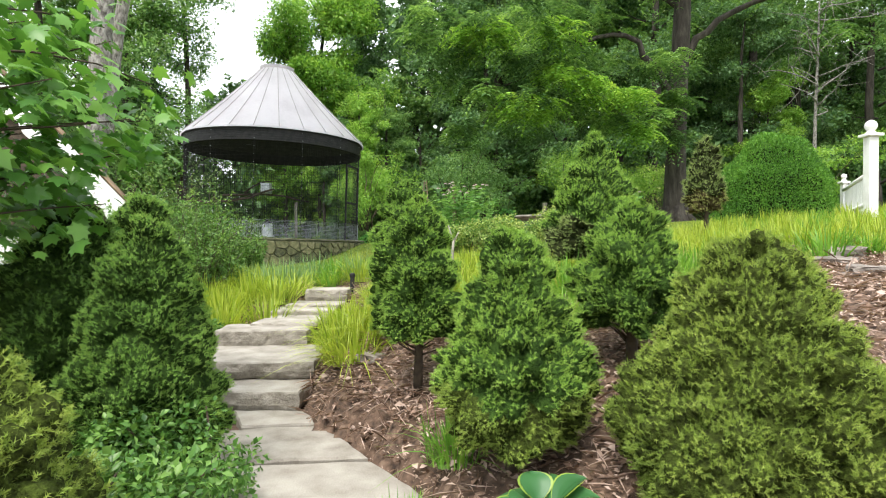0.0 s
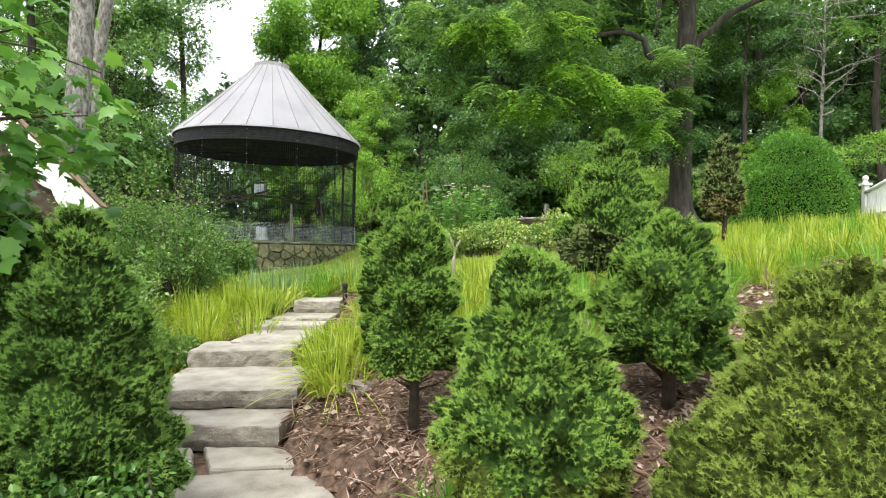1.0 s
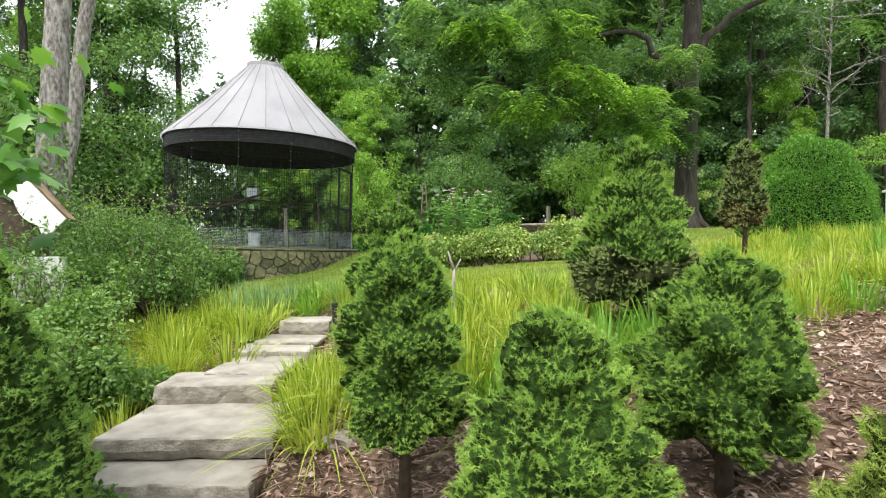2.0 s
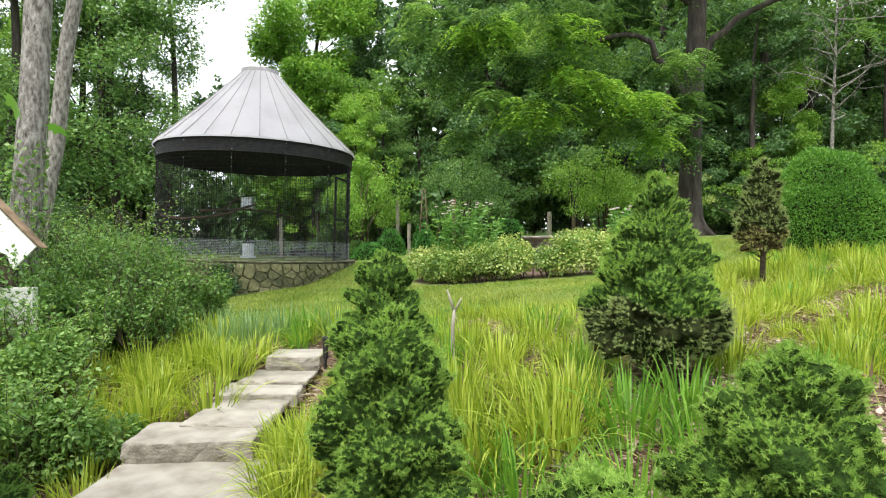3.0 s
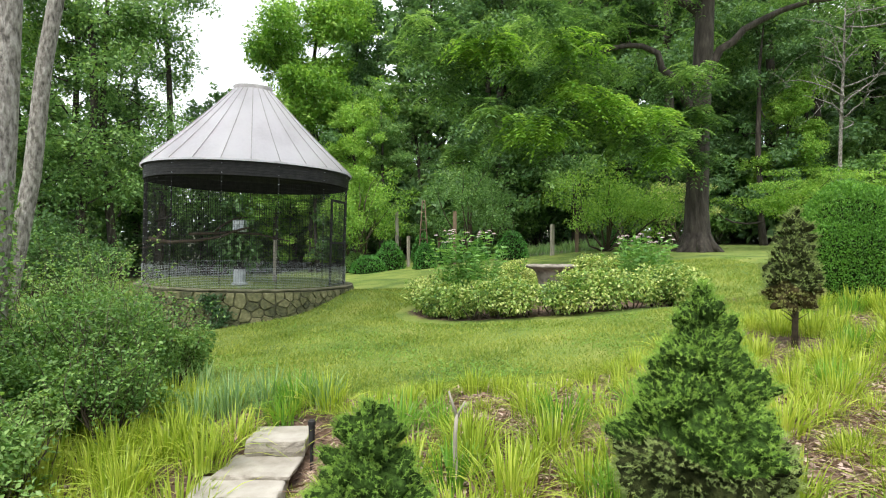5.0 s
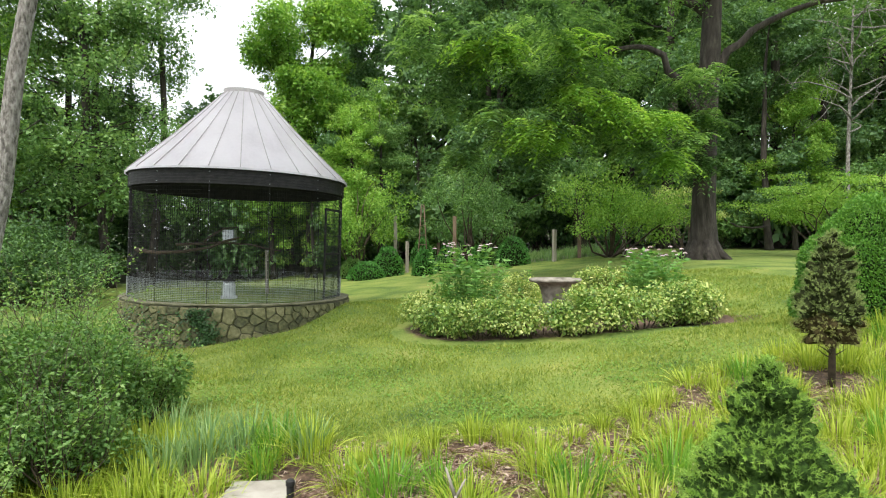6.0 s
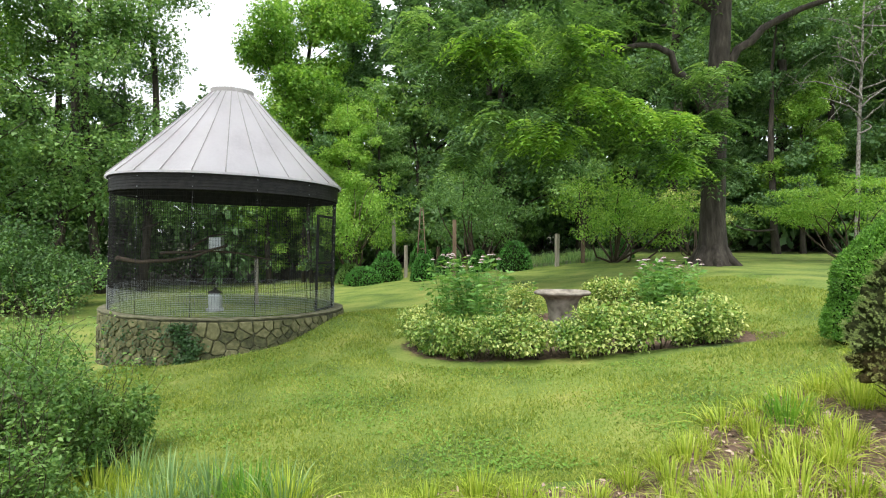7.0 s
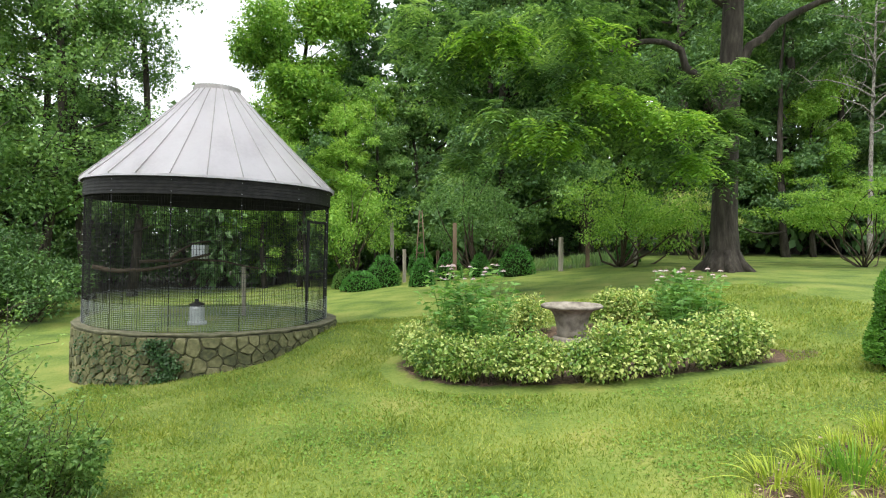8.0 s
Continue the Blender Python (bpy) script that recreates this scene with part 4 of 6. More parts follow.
def put_clump(kind, x, y, scale, turn):
    label = {"daylily_clump": "arching yellow-green daylily clump on the mulched bank", "daylily_clump ": "arching yellow-green daylily clump on the mulched bank", "strap": "arching green daylily clump on the mulched bank", "iris": "upright grey-green iris clump at the lawn's edge"}[kind]
    name = "iris_clump" if kind == "iris" else "daylily_clump"
    (v, f, tint), mat = CLUMPS[kind]
    mtx = pose(x, y, ground_z(x, y), 0, 0, turn)
    if kind not in protos:
        ob = fast_mesh(name, v, f, mat)
        ob.data.attributes.new("tint", "FLOAT", "POINT").data.foreach_set("value", tint.astype(np.float32))
        tagged(ob, label, "plant", "iris clumps" if kind == "iris" else "daylily clumps")
        protos[kind] = ob
        ob.matrix_basis = mtx
    else:
        ob = protos[kind].copy()
        scene.collection.objects.link(ob)
        ob.matrix_basis = mtx
    ob.scale = (scale, scale, scale)


def free_of_steps(x, y):
    return math.hypot(x + 1.1, y - 6.2) > 0.5 and not (-2.15 < x < -0.8 and y < 7.25) and not (-2.0 < x < 0.05 and y < 4.2)


SPRUCES = [(-0.28, 4.3), (-0.15, 3.44), (0.30, 2.55), (1.22, 4.75), (0.97, 3.06), (1.13, 2.14), (3.49, 7.85)]
rng = np.random.default_rng(21)
count = 0
spots = []
for _ in range(9000):
    x, y = rng.uniform(-3.4, 6.5), 4.2 + 7.3 * rng.random() ** 1.15
    if y > lawn_y(x) - 0.15 or not free_of_steps(x, y) or count > 268:
        continue
    if min(math.hypot(x - a, y - b) for a, b in SPRUCES) < 0.42 or math.hypot(x - 5.95, y - 10.65) < 1.2:
        continue
    # bare gaps of mulch between the drifts
    run_ = min(1.0, max(0.0, ((x - 2.0) * 2.0 + (y - 5.0) * 1.9) / 7.61))
    if math.hypot(x - 2.0 - 2.0 * run_, y - 5.0 - 1.9 * run_) < 0.3:
        continue
    g = math.sin(x * 2.1 + 0.7) * math.cos(y * 1.9 + x)
    if g > 0.86 or (x > 1.9 and y < 4.35) or (1.2 < x < 3.4 and y < 6.4 and math.sin(x * 3.7 + y * 1.3) * math.sin(y * 2.9 - x) > 0.35):
        continue
    if x < -2.2 and y < 5.2 or any(math.hypot(x - a, y - b) < 0.27 for a, b in spots):
        continue
    spots.append((x, y))
    kind = rng.choice(["daylily_clump", "daylily_clump ", "strap"], p=[0.5, 0.4, 0.1] if y > 4.6 or x < 0.5 else [0.25, 0.25, 0.5])
    if x < -0.6 and y > 7.35 and rng.random() < 0.5:
        kind = "iris"
    put_clump(kind, x, y, rng.uniform(0.72, 1.1) * (0.88 if x > 1.2 else 1.0) * (0.7 if -1 < x < 2.2 and y > lawn_y(x) - 0.9 else 1.0) * (0.6 if -1.1 < x < -0.4 and 5 < y < 6.7 else 1.0), rng.uniform(0, 360))
    count += 1
for q in range(16):
    run_ = (q + rng.uniform(0, 0.8)) / 16
    put_clump("daylily_clump ", 2.0 + 2.0 * run_ + rng.normal(0, 0.2), 5.0 + 1.9 * run_ + rng.normal(0, 0.2), rng.uniform(0.3, 0.6), rng.uniform(0, 360))
for x, y, k, s in ((-0.62, 4.25, "daylily_clump ", 1.15), (-0.52, 4.55, "daylily_clump ", 1.0), (-0.82, 4.8, "daylily_clump", 0.9), (1.55, 4.0, "strap", 0.9), (0.55, 4.25, "daylily_clump", 1.1), (0.1, 4.75, "daylily_clump", 1.1), (0.3, 4.4, "daylily_clump ", 1.1), (0.7, 4.6, "daylily_clump", 1.0), (1.9, 4.4, "strap", 0.7), (-0.45, 4.95, "daylily_clump", 1.0), (0.05, 2.75, "strap", 0.7), (0.75, 3.7, "strap", 1.0), (0.35, 3.9, "strap", 1.1), (1.1, 3.9, "strap", 0.9), (-0.13, 2.42, "strap", 0.6), (-1.0, 5.7, "daylily_clump ", 0.75), (-0.98, 6.2, "daylily_clump ", 0.7), (-1.02, 5.3, "daylily_clump", 0.8), (-0.7, 5.75, "daylily_clump ", 0.55), (-0.5, 6.3, "daylily_clump ", 0.65), (-0.6, 6.8, "daylily_clump ", 1.0), (-0.6, 5.4, "daylily_clump ", 0.65),
                   (-1.8, 6.05, "daylily_clump", 1.2), (-2.2, 5.9, "daylily_clump", 1.1), (-1.85, 6.6, "daylily_clump", 1.1), (-1.75, 7.0, "daylily_clump ", 1.1), (-2.35, 6.4, "daylily_clump", 1.1), (-2.6, 6.0, "daylily_clump ", 1.1), (-2.25, 6.9, "daylily_clump", 1.1), (-1.4, 7.45, "daylily_clump ", 0.9), (-2.7, 6.9, "daylily_clump", 1.1), (-2.0, 7.5, "iris", 1.0), (-1.1, 7.6, "iris", 1.0), (-0.85, 5.05, "daylily_clump ", 0.8),
                   (-2.75, 8.15, "daylily_clump", 1.0), (-2.4, 7.95, "daylily_clump", 0.95), (-2.05, 7.85, "daylily_clump ", 0.95), (-2.6, 8.4, "iris", 1.0), (-2.2, 8.15, "iris", 0.95), (-3.0, 7.8, "daylily_clump", 1.05), (-2.6, 7.6, "daylily_clump", 1.0), (-1.75, 7.9, "daylily_clump ", 0.85)):
    put_clump(k, x, y, s, 40 * x)

# ---- trees ----
def tree_mesh(seed, hgt, spread, trunk_r, clear, clusters, per, leaf, leaf_w, flat=0.55, lean=0.0):
    """Trunk with limbs, and a crown of leaf clusters along the limbs; returns two meshes' arrays."""
    rng = np.random.default_rng(seed)
    top = np.array([lean * hgt * 0.2, 0, hgt * 0.93])
    tr = bent((0, 0, -0.4), top, 0.03, 9, rng)
    wood = [tube(tr, trunk_r * np.array([1.35, 1.0, 0.92, 0.85, 0.75, 0.62, 0.48, 0.3, 0.1]), 9)]
    cen = []
    nl = max(7, clusters // 7)
    for k in range(nl):
        s = clear + (0.97 - clear) * (k + rng.random()) / nl
        p0 = tr[0] + (tr[-1] - tr[0]) * s
        a = rng.uniform(0, 2 * np.pi)
        w = (spread * (1 - 0.65 * ((s - clear) / (1 - clear)) ** 1.5)) * rng.uniform(0.65, 1.1)
        p1 = p0 + np.array([w * math.cos(a), w * math.sin(a), hgt * rng.uniform(0.0, 0.16)])
        limb = bent(p0, p1, 0.07, 7, rng)
        r0 = trunk_r * (1 - s * 0.8) * 0.4
        wood.append(tube(limb, np.linspace(r0, 0.012, 7), 4))
        for q in range(12):
            t = rng.uniform(0.3, 1.08)
            c = p0 + (p1 - p0) * t + rng.normal(0, 1, 3) * np.array([0.19, 0.19, 0.12]) * spread * 0.9
            cen.append(c)
            if q < 2:
                wood.append(tube(bent(p0 + (p1 - p0) * t * 0.7, c, 0.08, 4, rng), np.linspace(r0 * 0.3 + 0.006, 0.006, 4), 3))
    cen = np.array(cen)
    sz = spread * rng.uniform(0.06, 0.25, len(cen))
    blobs = [(c, (s, s, s * flat)) for c, s in zip(cen, sz)]
    cr = crown_leaves(blobs, len(cen) * per, leaf, leaf_w, rng, 0.1, 0.35, True)
    return join(wood), cr


def tree(name, x, y, wood, crown, bark, leaf, label, group, turn=0, scale=1.0, z=None):
    ob = thing(name, pose(x, y, ground_z(x, y) if z is None else z, 0, 0, turn), label, "tree", group)
    fast_mesh("trunk", *wood, bark, ob)
    fast_mesh("crown", *crown, leaf, ob)
    ob.scale = (scale,) * 3
    return ob


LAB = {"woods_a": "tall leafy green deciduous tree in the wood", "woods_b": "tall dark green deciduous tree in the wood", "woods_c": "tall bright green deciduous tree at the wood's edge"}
KINDS = []
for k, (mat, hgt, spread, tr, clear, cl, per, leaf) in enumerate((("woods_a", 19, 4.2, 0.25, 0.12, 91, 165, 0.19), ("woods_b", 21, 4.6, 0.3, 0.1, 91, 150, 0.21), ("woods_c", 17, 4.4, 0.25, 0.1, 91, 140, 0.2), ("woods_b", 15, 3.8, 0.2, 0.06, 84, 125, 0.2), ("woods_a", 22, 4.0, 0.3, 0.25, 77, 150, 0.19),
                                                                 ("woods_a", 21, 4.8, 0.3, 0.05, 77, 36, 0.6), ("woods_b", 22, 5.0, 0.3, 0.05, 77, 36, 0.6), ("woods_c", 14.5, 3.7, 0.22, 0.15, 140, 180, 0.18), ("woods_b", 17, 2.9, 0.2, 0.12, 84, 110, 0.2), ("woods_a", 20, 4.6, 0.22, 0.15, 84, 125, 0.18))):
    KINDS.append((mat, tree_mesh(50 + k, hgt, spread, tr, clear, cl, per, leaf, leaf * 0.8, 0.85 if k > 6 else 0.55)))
made = {}


def wood_tree(k, x, y, scale, turn, squash=1.0):
    mat, (wd, cr) = KINDS[k]
    if k not in made:
        made[k] = tree("deciduous_tree", x, y, wd, cr, "bark", mat, LAB[mat], "woodland trees", turn, scale)
        return made[k]
    ob = copy_thing(made[k], pose(x, y, ground_z(x, y), 0, 0, turn))
    ob.scale = (scale * squash, scale * squash, scale)
    return ob


def at_view(px, d):
    """Plan place at a bearing (picture column from the last viewpoint) and a depth ahead of it."""
    return 0.06 + (px - 784) / 1046 * d, 4.14 + d


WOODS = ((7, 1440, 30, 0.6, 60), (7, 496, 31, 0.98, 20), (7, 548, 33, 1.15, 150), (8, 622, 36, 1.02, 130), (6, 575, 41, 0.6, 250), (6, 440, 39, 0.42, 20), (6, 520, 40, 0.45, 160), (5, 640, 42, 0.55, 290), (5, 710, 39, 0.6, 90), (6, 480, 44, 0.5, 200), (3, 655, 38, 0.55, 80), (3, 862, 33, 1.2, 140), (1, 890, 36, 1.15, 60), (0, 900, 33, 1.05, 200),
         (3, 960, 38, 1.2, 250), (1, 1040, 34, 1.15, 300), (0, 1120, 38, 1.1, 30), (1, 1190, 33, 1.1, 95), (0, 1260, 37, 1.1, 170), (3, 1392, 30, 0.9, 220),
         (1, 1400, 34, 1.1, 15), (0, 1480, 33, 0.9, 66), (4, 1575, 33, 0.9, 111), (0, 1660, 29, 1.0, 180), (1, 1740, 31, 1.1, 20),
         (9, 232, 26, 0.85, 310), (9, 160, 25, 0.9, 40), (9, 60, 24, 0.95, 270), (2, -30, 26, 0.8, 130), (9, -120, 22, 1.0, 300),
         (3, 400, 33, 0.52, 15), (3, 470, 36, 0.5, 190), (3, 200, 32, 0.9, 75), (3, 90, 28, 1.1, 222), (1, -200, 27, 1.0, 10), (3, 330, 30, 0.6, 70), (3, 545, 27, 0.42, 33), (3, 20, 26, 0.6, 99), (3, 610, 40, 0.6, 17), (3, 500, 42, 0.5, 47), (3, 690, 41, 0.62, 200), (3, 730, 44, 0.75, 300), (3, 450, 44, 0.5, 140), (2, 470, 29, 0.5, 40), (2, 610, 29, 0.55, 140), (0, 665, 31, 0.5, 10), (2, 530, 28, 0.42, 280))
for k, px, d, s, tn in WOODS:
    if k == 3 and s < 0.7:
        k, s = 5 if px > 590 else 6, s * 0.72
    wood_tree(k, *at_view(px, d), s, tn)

rng = np.random.default_rng(77)
for k, px in enumerate(range(-330, 1920, 66)):
    for row in range(2):
        p = px + rng.uniform(-25, 25)
        if 215 < p < 600 or 635 < p < 735:
            continue
        wood_tree(5 + (k + row) % 2, *at_view(p, (42, 52)[row] + rng.uniform(-2, 2)), rng.uniform(0.95, 1.25) * (0.5 if p < 215 else 0.72 if p > 1400 else 1.0), rng.uniform(0, 360))

# undergrowth at the wood's edge
ub = []
for k in range(3):
    r2 = np.random.default_rng(90 + k)
    blobs = [((r2.normal(0, 0.8), r2.normal(0, 0.8), r2.uniform(0.5, 1.9)), (r2.uniform(0.5, 0.9), r2.uniform(0.5, 0.9), r2.uniform(0.4, 0.7))) for _ in range(9)]
    ub.append(shrub("woodland_shrub", *at_view((620, 900, 1300)[k], (33, 34, 33)[k]), blobs, 1400, 0.2, 0.12, ("woods_b", "woods_a", "woods_b")[k], "loose green shrub under the trees", "shrub", "woodland undergrowth", 60 + k, 7))
for px in range(560, 1660, 60):
    ob = copy_thing(ub[px % 3], pose(*at_view(px, 41), ground_z(*at_view(px, 41)), 0, 0, px * 7))
    ob.scale = (2.3, 2.3, 2.1)
for _ in range(48):
    px = rng.uniform(-250, 1800)
    d = rng.uniform(32, 42) if px > 500 else rng.uniform(25, 36)
    ob = copy_thing(ub[int(rng.integers(0, 3))], pose(*at_view(px, d), ground_z(*at_view(px, d)), 0, 0, rng.uniform(0, 360)))
    s = rng.uniform(0.9, 2.6)
    ob.scale = (s, s, s * rng.uniform(0.8, 1.2))

r2 = np.random.default_rng(97)
blobs = [((r2.normal(0, 0.8), r2.normal(0, 0.8), r2.uniform(0.5, 1.9)), (r2.uniform(0.5, 0.9), r2.uniform(0.5, 0.9), r2.uniform(0.3, 0.55))) for _ in range(10)]
ub.append(shrub("woodland_shrub", *at_view(60, 20), blobs, 3400, 0.11, 0.06, "shade_leaf", "loose green shrub under the trees", "shrub", "woodland undergrowth", 66, 9, shoots=12, reach=2.2))
for _ in range(11):
    px, d = rng.uniform(-260, 165), rng.uniform(18, 23)
    ob = copy_thing(ub[3], pose(*at_view(px, d), ground_z(*at_view(px, d)), 0, 0, rng.uniform(0, 360)))
    s = rng.uniform(0.8, 1.5)
    ob.scale = (s, s, s)

# big shade tree on the lawn
bx, by = 9.0, 22.9
shade = thing("shade_tree", (bx, by, ground_z(bx, by)), "large walnut tree with dark upright trunk and drooping feathery leaves", "tree")
rng = np.random.default_rng(12)
tr = np.array([(0, 0, -0.3), (0, 0, 0.15), (0.0, 0, 0.6), (-0.02, 0, 1.5), (0.03, 0, 3), (0.1, 0, 5), (0.2, 0, 7), (0.28, 0, 9), (0.35, 0, 11.5), (0.5, 0, 15), (0.3, 0, 19)], float)
ch = [tube(tr, [0.85, 0.64, 0.46, 0.40, 0.36, 0.335, 0.33, 0.30, 0.25, 0.17, 0.08], 14)]
for a in np.linspace(0, 2 * np.pi, 8)[:-1]:
    ch.append(tube([(0.25 * math.cos(a), 0.25 * math.sin(a), 0.75), (0.5 * math.cos(a), 0.5 * math.sin(a), 0.22), (1.0 * math.cos(a), 1.0 * math.sin(a), -0.12)], [0.16, 0.18, 0.08], 6))
v, f = join(ch)
fast_mesh("trunk", v, f, "bark", shade)
BOUGHS = ([(0.05, 0, 4.7), (-0.55, -0.1, 5.5), (-1.1, -0.2, 6.3), (-1.75, -0.25, 7.1), (-2.7, -0.3, 7.2), (-3.8, -0.4, 6.85), (-5.0, -0.8, 7.4)], [(0.1, 0, 6.0), (0.6, -0.1, 7.0), (1.4, -0.2, 7.7), (2.3, -0.3, 8.25), (3.9, -0.5, 8.6), (5.4, -0.7, 8.8), (7.5, -1, 9.6)],
         [(0.3, 0, 8.6), (-0.8, -1.6, 10.6), (-2.6, -3.6, 12.2), (-5, -5.5, 12.6)], [(0.4, 0, 9.5), (1.5, -2.5, 11.5), (2.5, -5, 12.8)], [(0.4, 0, 10.5), (-1.5, 0.5, 13), (-4.5, 0.5, 14.8)],
         [(0.4, 0, 11), (2.2, 1, 13.5), (4.8, 1.8, 15)], [(0.25, 0, 8.2), (-1.4, 1.2, 10.2), (-3.6, 2.0, 11.6), (-6.5, 2, 12.0)])
ends = []
for lm in BOUGHS:
    pts = np.array(lm, float)
    t0 = np.linspace(0, 1, len(pts))
    t1 = np.linspace(0, 1, 12)
    fine = np.stack([np.interp(t1, t0, pts[:, i]) for i in range(3)], -1) + rng.normal(0, 0.06, (12, 3))
    v, f = tube(fine, np.linspace(0.165, 0.045, 12), 8)
    fast_mesh("limb", v, f, "bark", shade)
    ends += [fine[6], fine[8], fine[10], fine[11]]
SPRAYS = []
for e in ends:
    for _ in range(4):
        SPRAYS.append(e + rng.normal(0, 1, 3) * [1.4, 1.2, 0.9] + [0, 0, 0.6])


def feather_sprays(centers, rng, per=26, reach=0.75, leaf=0.2, width=0.07, loose=0.36):
    """Drooping sprays of long compound leaves: leaflets in pairs along arching stalks."""
    ch = []
    for c in centers:
        for _ in range(per):
            d = unit(rng.normal(size=3) * [1, 1, 0.45])
            o = c + rng.normal(0, loose, 3) * [1, 1, 0.4]
            L = reach * rng.uniform(0.6, 1.2)
            t = np.linspace(0.15, 1, 7)
            pts = o + d * (t[:, None] * L) - np.array([0, 0, 1]) * (t[:, None] ** 2) * L * 0.55
            sd = unit(np.cross(d, [0, 0, 1.0]))
            P = np.concatenate([pts, pts])
            W = np.concatenate([np.tile(sd + d * 0.5, (7, 1)), np.tile(-sd + d * 0.5, (7, 1))]) - [0, 0, 0.25]
            U = np.tile([0, 0, 1.0], (14, 1)) + rng.normal(0, 0.25, (14, 3))
            ch.append(leaves(P, W, U, leaf * rng.uniform(0.7, 1.1, 14), width))
    return join(ch)


# low hanging foliage on the lawn side
LOW = []
for px, row, d in ((760, 30, 16), (800, 90, 15.5), (770, 150, 16), (830, 40, 15), (860, 120, 15), (830, 190, 15.5), (900, 60, 14.5), (890, 180, 15), (940, 110, 14.5), (950, 215, 14.5), (985, 50, 14), (1000, 150, 14.5), (935, 20, 15),
                   (1060, 120, 15), (1080, 200, 15), (1110, 170, 15.5), (1150, 205, 15.5), (1195, 215, 16), (1040, 240, 15), (1120, 250, 15.5), (1170, 260, 16), (1030, 30, 15), (880, 250, 15.5), (820, 270, 16), (740, 90, 16.5), (970, 270, 15.5), (1070, 60, 16), (1265, 210, 17.5), (1285, 270, 17.5), (1250, 150, 17.5), (1275, 120, 17.2), (1260, 240, 17.2), (1290, 180, 17.3), (1240, 280, 17.2),):
    for _ in range(2):
        vx, vy = at_view(px + rng.normal(0, 18), d + rng.normal(0, 0.7))
        LOW.append(np.array([vx - bx, vy - by, 2.85 + (435 - row + rng.normal(0, 14)) * d / 1046 - ground_z(bx, by)]))
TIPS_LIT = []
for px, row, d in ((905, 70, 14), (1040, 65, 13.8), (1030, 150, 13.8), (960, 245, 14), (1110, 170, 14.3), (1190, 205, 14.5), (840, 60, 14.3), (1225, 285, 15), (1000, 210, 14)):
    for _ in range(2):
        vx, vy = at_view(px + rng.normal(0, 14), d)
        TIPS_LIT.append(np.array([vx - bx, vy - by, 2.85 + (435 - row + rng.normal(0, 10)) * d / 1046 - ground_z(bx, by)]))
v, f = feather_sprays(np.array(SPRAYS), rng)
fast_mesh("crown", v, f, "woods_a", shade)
# light and shade among the boughs are set by leaf colour
for sel, mt, lb in ((TIPS_LIT, "woods_c", "drooping outer bough, leaves coloured as lit"), (LOW[0::2], "woods_a", "drooping lower bough"), (LOW[1::2], "woods_b", "drooping bough, leaves coloured as shaded")):
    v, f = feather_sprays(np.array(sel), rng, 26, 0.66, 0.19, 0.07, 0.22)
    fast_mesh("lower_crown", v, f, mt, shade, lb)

# two pale trunks by the little house
for x, y, r, lx, sd in ((-5.45, 9.05, 0.155, 0.75, 31), (-6.9, 11.0, 0.115, 1.8, 32)):
    ob = thing("woodland_tree", (x, y, ground_z(x, y)), "tall pale grey trunk with ivy at its foot", "tree", "pale trunks")
    rng = np.random.default_rng(sd)
    pts = bent((0, 0, -0.3), (lx, 0.3, 15), 0.012, 10, rng)
    ch = [tube(pts, np.linspace(r * 1.25, r * 0.5, 10), 12)]
    bl = []
    for k in range(9):
        s = rng.uniform(0.5, 1)
        p0 = pts[0] + (pts[-1] - pts[0]) * s
        p1 = p0 + np.array([rng.normal(0, 2), rng.normal(0, 2), rng.uniform(0.5, 2)])
        ch.append(tube(bent(p0, p1, 0.08, 5, rng), np.linspace(0.07, 0.015, 5), 5))
        bl += [(p0 + (p1 - p0) * q + rng.normal(0, 0.4, 3), (0.9, 0.9, 0.5)) for q in (0.6, 0.8, 1.0, 1.15)]
    v, f = join(ch)
    fast_mesh("trunk", v, f, "bark_light", ob)
    v, f = crown_leaves(bl, 4200, 0.16, 0.11, rng, 0.2)
    fast_mesh("crown", v, f, "woods_a", ob)
    n = 900
    a, z = rng.uniform(0, 6.28, n), rng.random(n) ** 1.6 * 2.6
    pos = np.stack([np.cos(a) * r * 1.22 + lx * z / 15, np.sin(a) * r * 1.22, z], -1)
    v, f = leaves(pos, np.stack([np.cos(a), np.sin(a), rng.normal(0, 0.6, n)], -1) + rng.normal(0, 0.5, (n, 3)), np.stack([np.cos(a), np.sin(a), 0.4 + 0 * a], -1), 0.07, 0.06)
    fast_mesh("ivy", v, f, "shrub", ob, "climbing ivy leaves")


